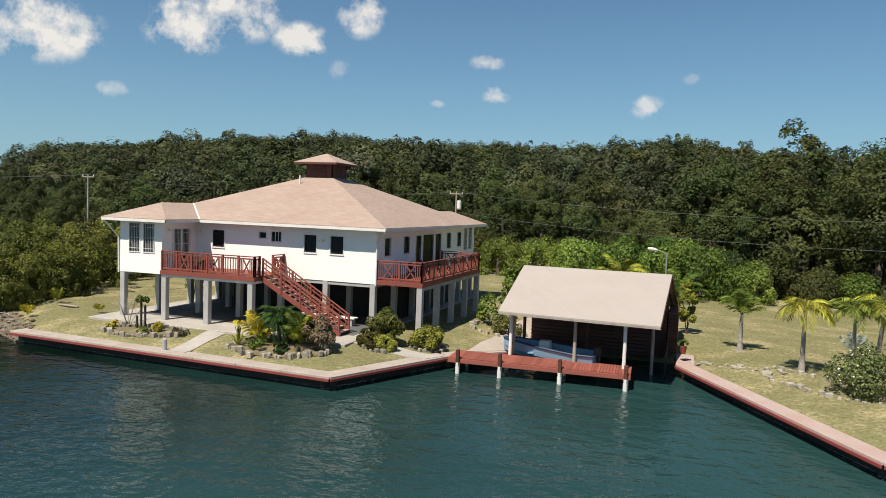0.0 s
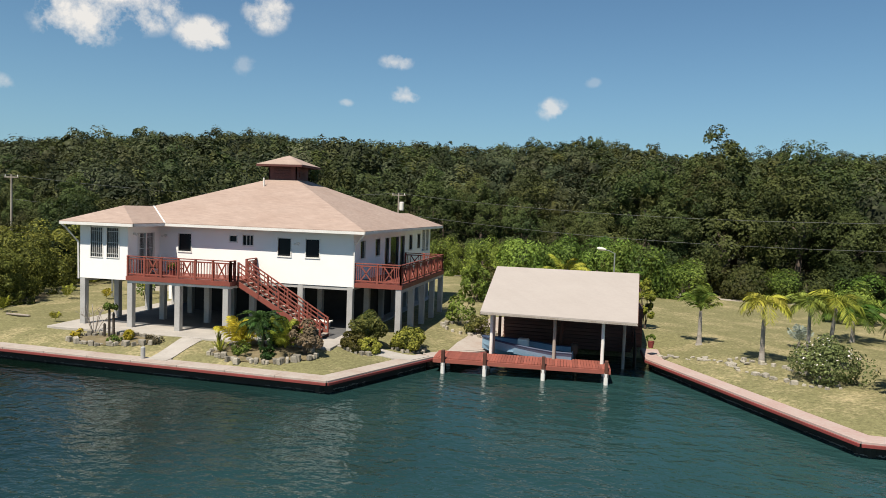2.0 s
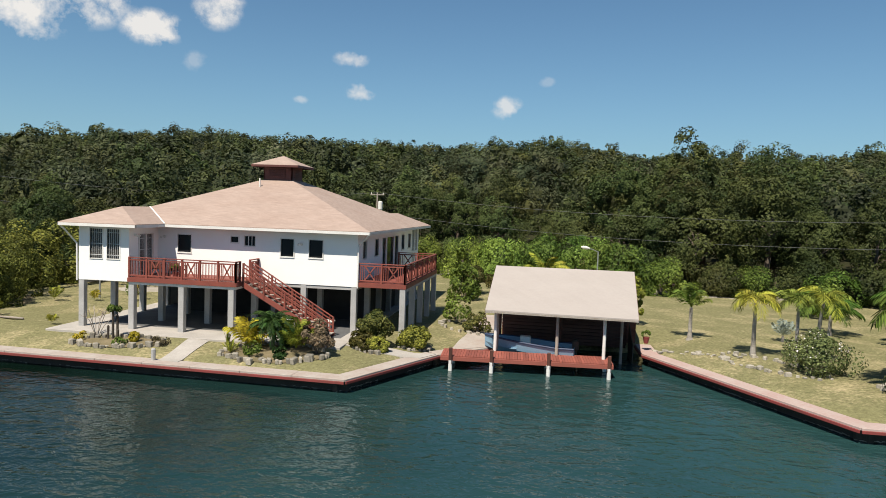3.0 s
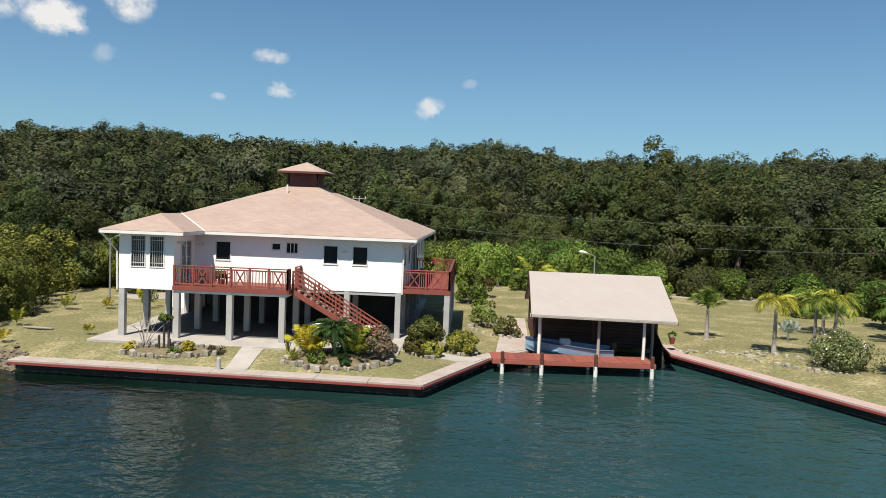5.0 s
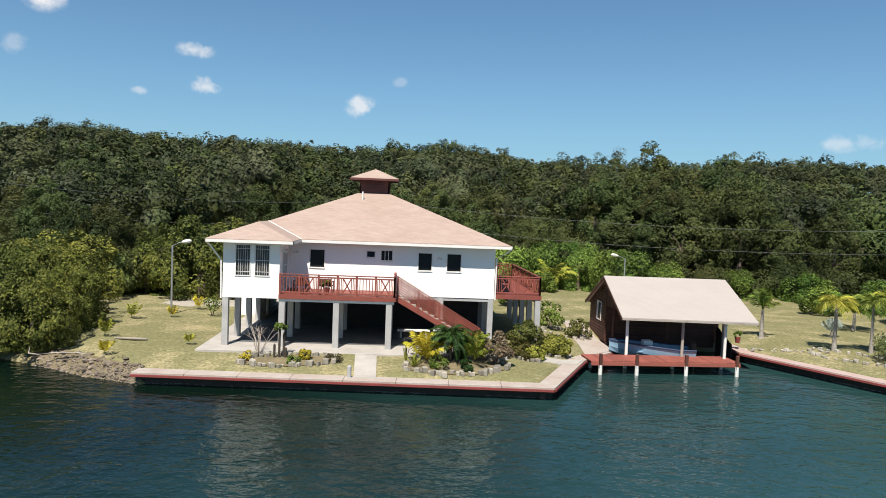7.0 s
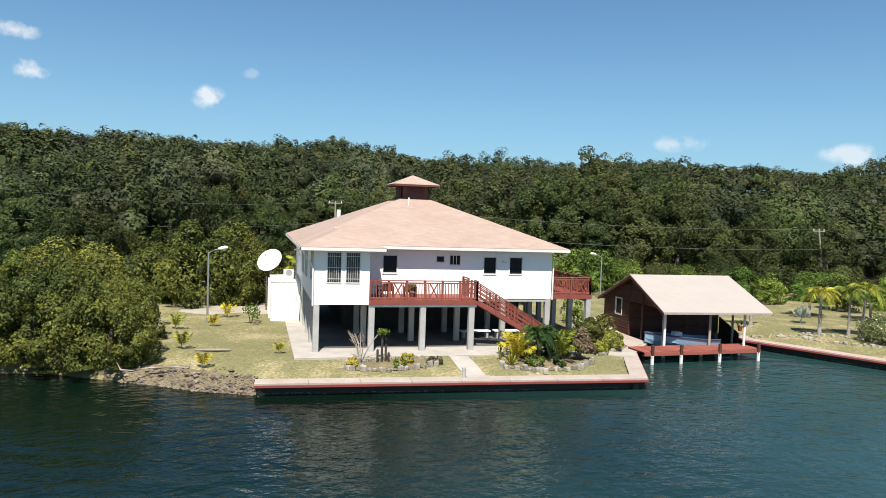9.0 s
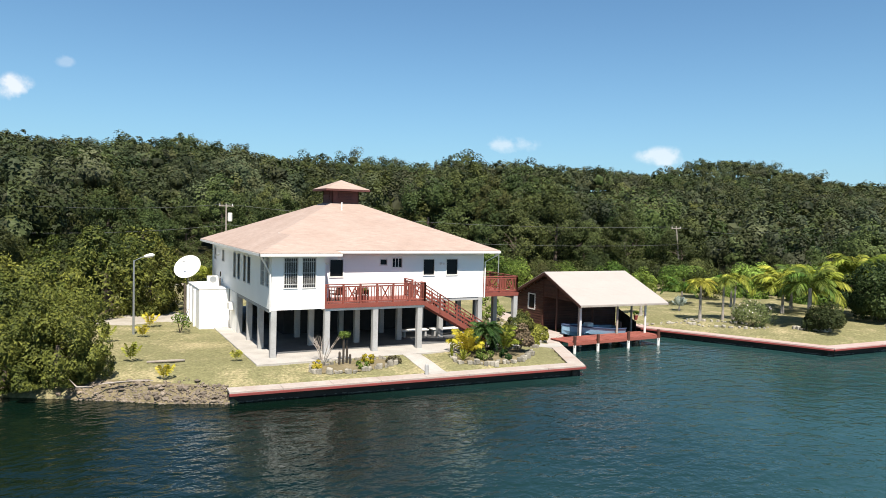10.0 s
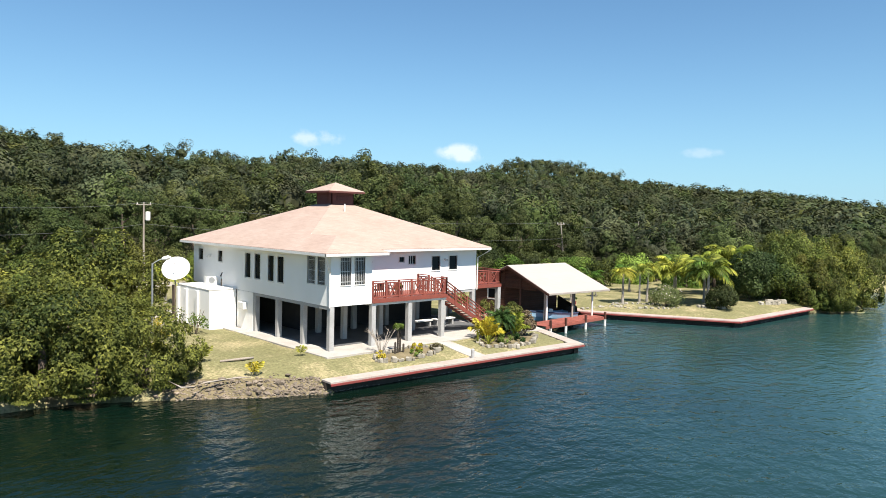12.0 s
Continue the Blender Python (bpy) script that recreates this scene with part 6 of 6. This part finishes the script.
def power_pole(x, y, top, lean=0.0, arms=True, can=False):
    z = float(land_height(x, y))
    t = thing("power_pole", (x, y, z), "slim grey wooden power pole with crossarm", "power pole", "power poles")
    bm = bmesh.new()
    tube(bm, [(x + lean, y, z - .5), (x + lean * .5, y, (z + top) / 2), (x, y, top)], [.11, .095, .075], 8)
    part("pole", bm, POSTWOOD, t)
    if arms:
        bm = bmesh.new()
        beam(bm, (x - .75, y, top - .25), (x + .75, y, top - .25), .09, .1)
        part("crossarm", bm, POSTWOOD, t)
        for dx in (-.65, 0, .65):
            bm = bmesh.new()
            tube(bm, [(x + dx, y, top - .2), (x + dx, y, top - .02)], [.04, .03], 6)
            part("insulator", bm, TRIM, t)
    if can:
        bm = bmesh.new()
        tube(bm, [(x + .38, y - .1, top - 1.9), (x + .38, y - .1, top - 1.8), (x + .38, y - .1, top - 1.0), (x + .38, y - .1, top - .95)], [.18, .24, .24, .15], 12)
        part("transformer", bm, TRIM, t, "pale grey pole transformer")
    return t


POLES = [(-39.2, 19.5, 9.3), (-8.6, 38.6, 9.1), (40.9, 24.1, 7.9), (73, 32, 8.2)]
power_pole(*POLES[0], arms=True)
power_pole(*POLES[1], can=True)
power_pole(*POLES[2], lean=1.1)
power_pole(*POLES[3], arms=False)


CABLE = material("dull_cable", (0.16, 0.16, 0.155), (0.12, 0.12, 0.12), rough=0.7, bump=0)


def wire(a, b, sag, label="thin overhead power line"):
    bm = bmesh.new()
    a, b = Vector(a), Vector(b)
    pts = [a.lerp(b, k / 24) - Vector((0, 0, sag * 4 * (k / 24) * (1 - k / 24))) for k in range(25)]
    tube(bm, pts, [.013] * 25, 5)
    return solo("power_line", bm, CABLE, label, "power line", "power lines")


for p, q in zip(POLES, POLES[1:]):
    for drop, dx in ((0.05, 0.0), (2.2, 0.1)):
        wire((p[0] + dx, p[1], p[2] - drop), (q[0] + dx, q[1], q[2] - drop), 0.9)
wire((-90, 10, 9.0), (-39.2, 19.5, 9.25), 0.8)

# ---- boat ----
boat = thing("boat", (9.2, 0.9, 0.1), "faded blue open fishing boat moored in the boathouse", "boat")
BOW, STERN = Vector((6.75, 0.7, 0.2)), Vector((11.3, 0.2, 0.2))
ax = (STERN - BOW).normalized()
side = Vector((-ax.y, ax.x, 0))


def hull(bm, inset, depth, top_off):
    rows = []
    for k in range(11):
        f = k / 10
        w = max(0.02, 0.86 * math.sin(min(1, f * 1.55 + .02) * math.pi / 2) ** .8 - inset)
        sheer = 0.98 - 0.36 * min(1, f * 1.25) + 0.06 * f
        keel = -0.05 + 0.42 * (1 - f) ** 4 + depth
        c = BOW + ax * (4.6 * f)
        rows.append([c + side * (s * w) + Vector((0, 0, keel + (sheer - top_off - keel) * g)) for s, g in ((-1, 1), (-.88, .45), (-.45, .08), (0, 0), (.45, .08), (.88, .45), (1, 1))])
    vs = [[bm.verts.new(p) for p in r] for r in rows]
    for r0, r1 in zip(vs, vs[1:]):
        for j in range(6):
            bm.faces.new((r0[j], r0[j + 1], r1[j + 1], r1[j]))
    bm.faces.new(vs[-1])
    return vs


bm = bmesh.new()
hull(bm, 0, 0, 0)
hull_ob = part("hull", bm, BOATBLUE, boat, "faded sky blue painted hull")
md = hull_ob.modifiers.new("thick", "SOLIDIFY")
md.thickness = 0.05
bm = bmesh.new()
for s in (-1, 1):
    pts = []
    for k in range(11):
        f = k / 10
        w = max(0.02, 0.86 * math.sin(min(1, f * 1.55 + .02) * math.pi / 2) ** .8)
        pts.append(BOW + ax * (4.6 * f) + side * s * w + Vector((0, 0, 0.99 - 0.36 * min(1, f * 1.25) + 0.06 * f)))
    tube(bm, pts, [.055] * 11, 6)
part("gunwale", bm, material("navy_boat_paint", (0.035, 0.055, 0.11), (0.022, 0.035, 0.07), rough=0.5, bump=0.05), boat, "dark navy gunwale rail")
for f in (.35, .6, .82):
    bm = bmesh.new()
    c = BOW + ax * 4.6 * f + Vector((0, 0, 0.48))
    beam(bm, c - side * .72, c + side * .72, .28, .04)
    part("thwart", bm, BOATBLUE, boat)
bm = bmesh.new()
c = BOW + ax * 2.1
beam(bm, c + Vector((0, 0, .4)), c + Vector((0, 0, 1.05)), .55, .5, .05)
part("console", bm, TRIM, boat, "white steering console")
bm = bmesh.new()
c = STERN + ax * 0.05
beam(bm, c + Vector((0, 0, .5)), c + Vector((0, 0, 1.05)), .32, .4, .08)
tube(bm, [c + Vector((0, 0, .5)), c + ax * .1 + Vector((0, 0, -.35))], [.07, .05], 8)
part("outboard_motor", bm, TIMBER, boat, "dark outboard motor")

# ---- small things ----
bm = bmesh.new()
tube(bm, [(-7.25, -6.95, 0.4), (-7.25, -6.95, 0.95), (-7.25, -6.95, 1.0)], [.1, .1, .07], 10)
solo("bollard", bm, CONCRETE, "short grey concrete bollard on the quay", "bollard")
for x0, x1, y, z in ((-5.2, -3.4, 0.85, 1.38), (-3.2, -1.4, 0.75, 1.4)):
    b = thing("bench", ((x0 + x1) / 2, y, 0.94), "long white painted bench under the stair", "bench", "benches under the house")
    bm = bmesh.new()
    box(bm, x0, x1, y - .25, y + .25, z - .07, z, .01)
    part("seat", bm, TRIM, b)
    for x in (x0 + .2, x1 - .2):
        bm = bmesh.new()
        box(bm, x - .06, x + .06, y - .2, y + .2, 0.94, z - .07)
        part("leg", bm, CONCRETE, b)

for name, pts in (("front", [(0.76, -0.62, 6.12), (0.6, -0.5, 5.95), (0.07, -0.08, 5.55), (0.06, -0.07, 3.3)]),
                  ("wing", [(-14.62, -3.25, 6.12), (-14.5, -3.1, 5.95), (-14.02, -2.75, 5.2), (-14.0, -2.74, 3.3)])):
    bm = bmesh.new()
    tube(bm, pts, [.045] * 4, 8)
    part("downpipe", bm, TRIM, house, "white rain downpipe")
for x, y, z, d in ((-3.05, -0.06, 5.5, (0, -1)), (-10.75, -0.06, 5.6, (0, -1)), (-11.1, -2.25, 5.72, (1, 0)), (-14.0, 11.8, 5.3, (-1, 0))):
    l = thing("wall_lamp", (x, y, z), "small white twin floodlight on the house wall", "wall lamp", "wall lamps")
    bm = bmesh.new()
    box(bm, x - .06, x + .06, y - .06, y + .06, z - .06, z + .06, .01)
    part("bracket", bm, TRIM, l)
    for s in (-1, 1):
        bm = bmesh.new()
        q = Vector((x + d[0] * .08 + d[1] * s * .1, y + d[1] * .08 + d[0] * s * .1, z))
        tube(bm, [q, q + Vector((d[0] * .12, d[1] * .12, -.06))], [.03, .06], 8)
        part("lamp_head", bm, TRIM, l)


def deck_chair(x, y, turn):
    c = thing("deck_chair", (0, 0, 0), "red-brown wooden armchair on the deck", "chair", "deck chairs")
    for nm, lo, hi in (("seat", (-.3, -.28, .38), (.3, .28, .43)), ("backrest", (-.3, .26, .43), (.3, .32, .78)), ("armrest", (-.36, -.28, .6), (-.28, .3, .64)), ("armrest", (.28, -.28, .6), (.36, .3, .64)),
                       ("leg", (-.34, -.28, 0), (-.29, -.22, .6)), ("leg", (.29, -.28, 0), (.34, -.22, .6)), ("leg", (-.34, .24, 0), (-.29, .3, .6)), ("leg", (.29, .24, 0), (.34, .3, .6))):
        bm = bmesh.new()
        box(bm, lo[0], hi[0], lo[1], hi[1], lo[2], hi[2], .008)
        part(nm, bm, BROWN, c)
    c.matrix_basis = pose(x, y, DECK, 0, 0, turn)
    return c


deck_chair(-10.2, -1.9, 200)
deck_chair(-8.9, -2.0, 175)
deck_chair(1.0, 3.0, 95)
deck_chair(1.0, 4.3, 85)
for x, y, z, lab in ((-8.85, -2.3, DECK, "small brown pot with a plant on the deck"), (15.1, 2.6, 0.86, "red clay pot with a green plant by the quay")):
    pt = thing("potted_plant", (x, y, z), lab, "potted plant")
    bm = bmesh.new()
    tube(bm, [(x, y, z), (x, y, z + .3), (x, y, z + .34)], [.11, .17, .18], 12)
    part("pot", bm, FASCIARED, pt)
    rng3 = np.random.default_rng(77)
    P_, N_ = crown_cloud(rng3, .26, .2, 6, 40)
    P_[:, 2] += .5
    o = new("foliage", mesh_from("foliage", leaf_quads(rng3, P_, N_, .07), None, LEAF_BRIGHT))
    o.parent = pt
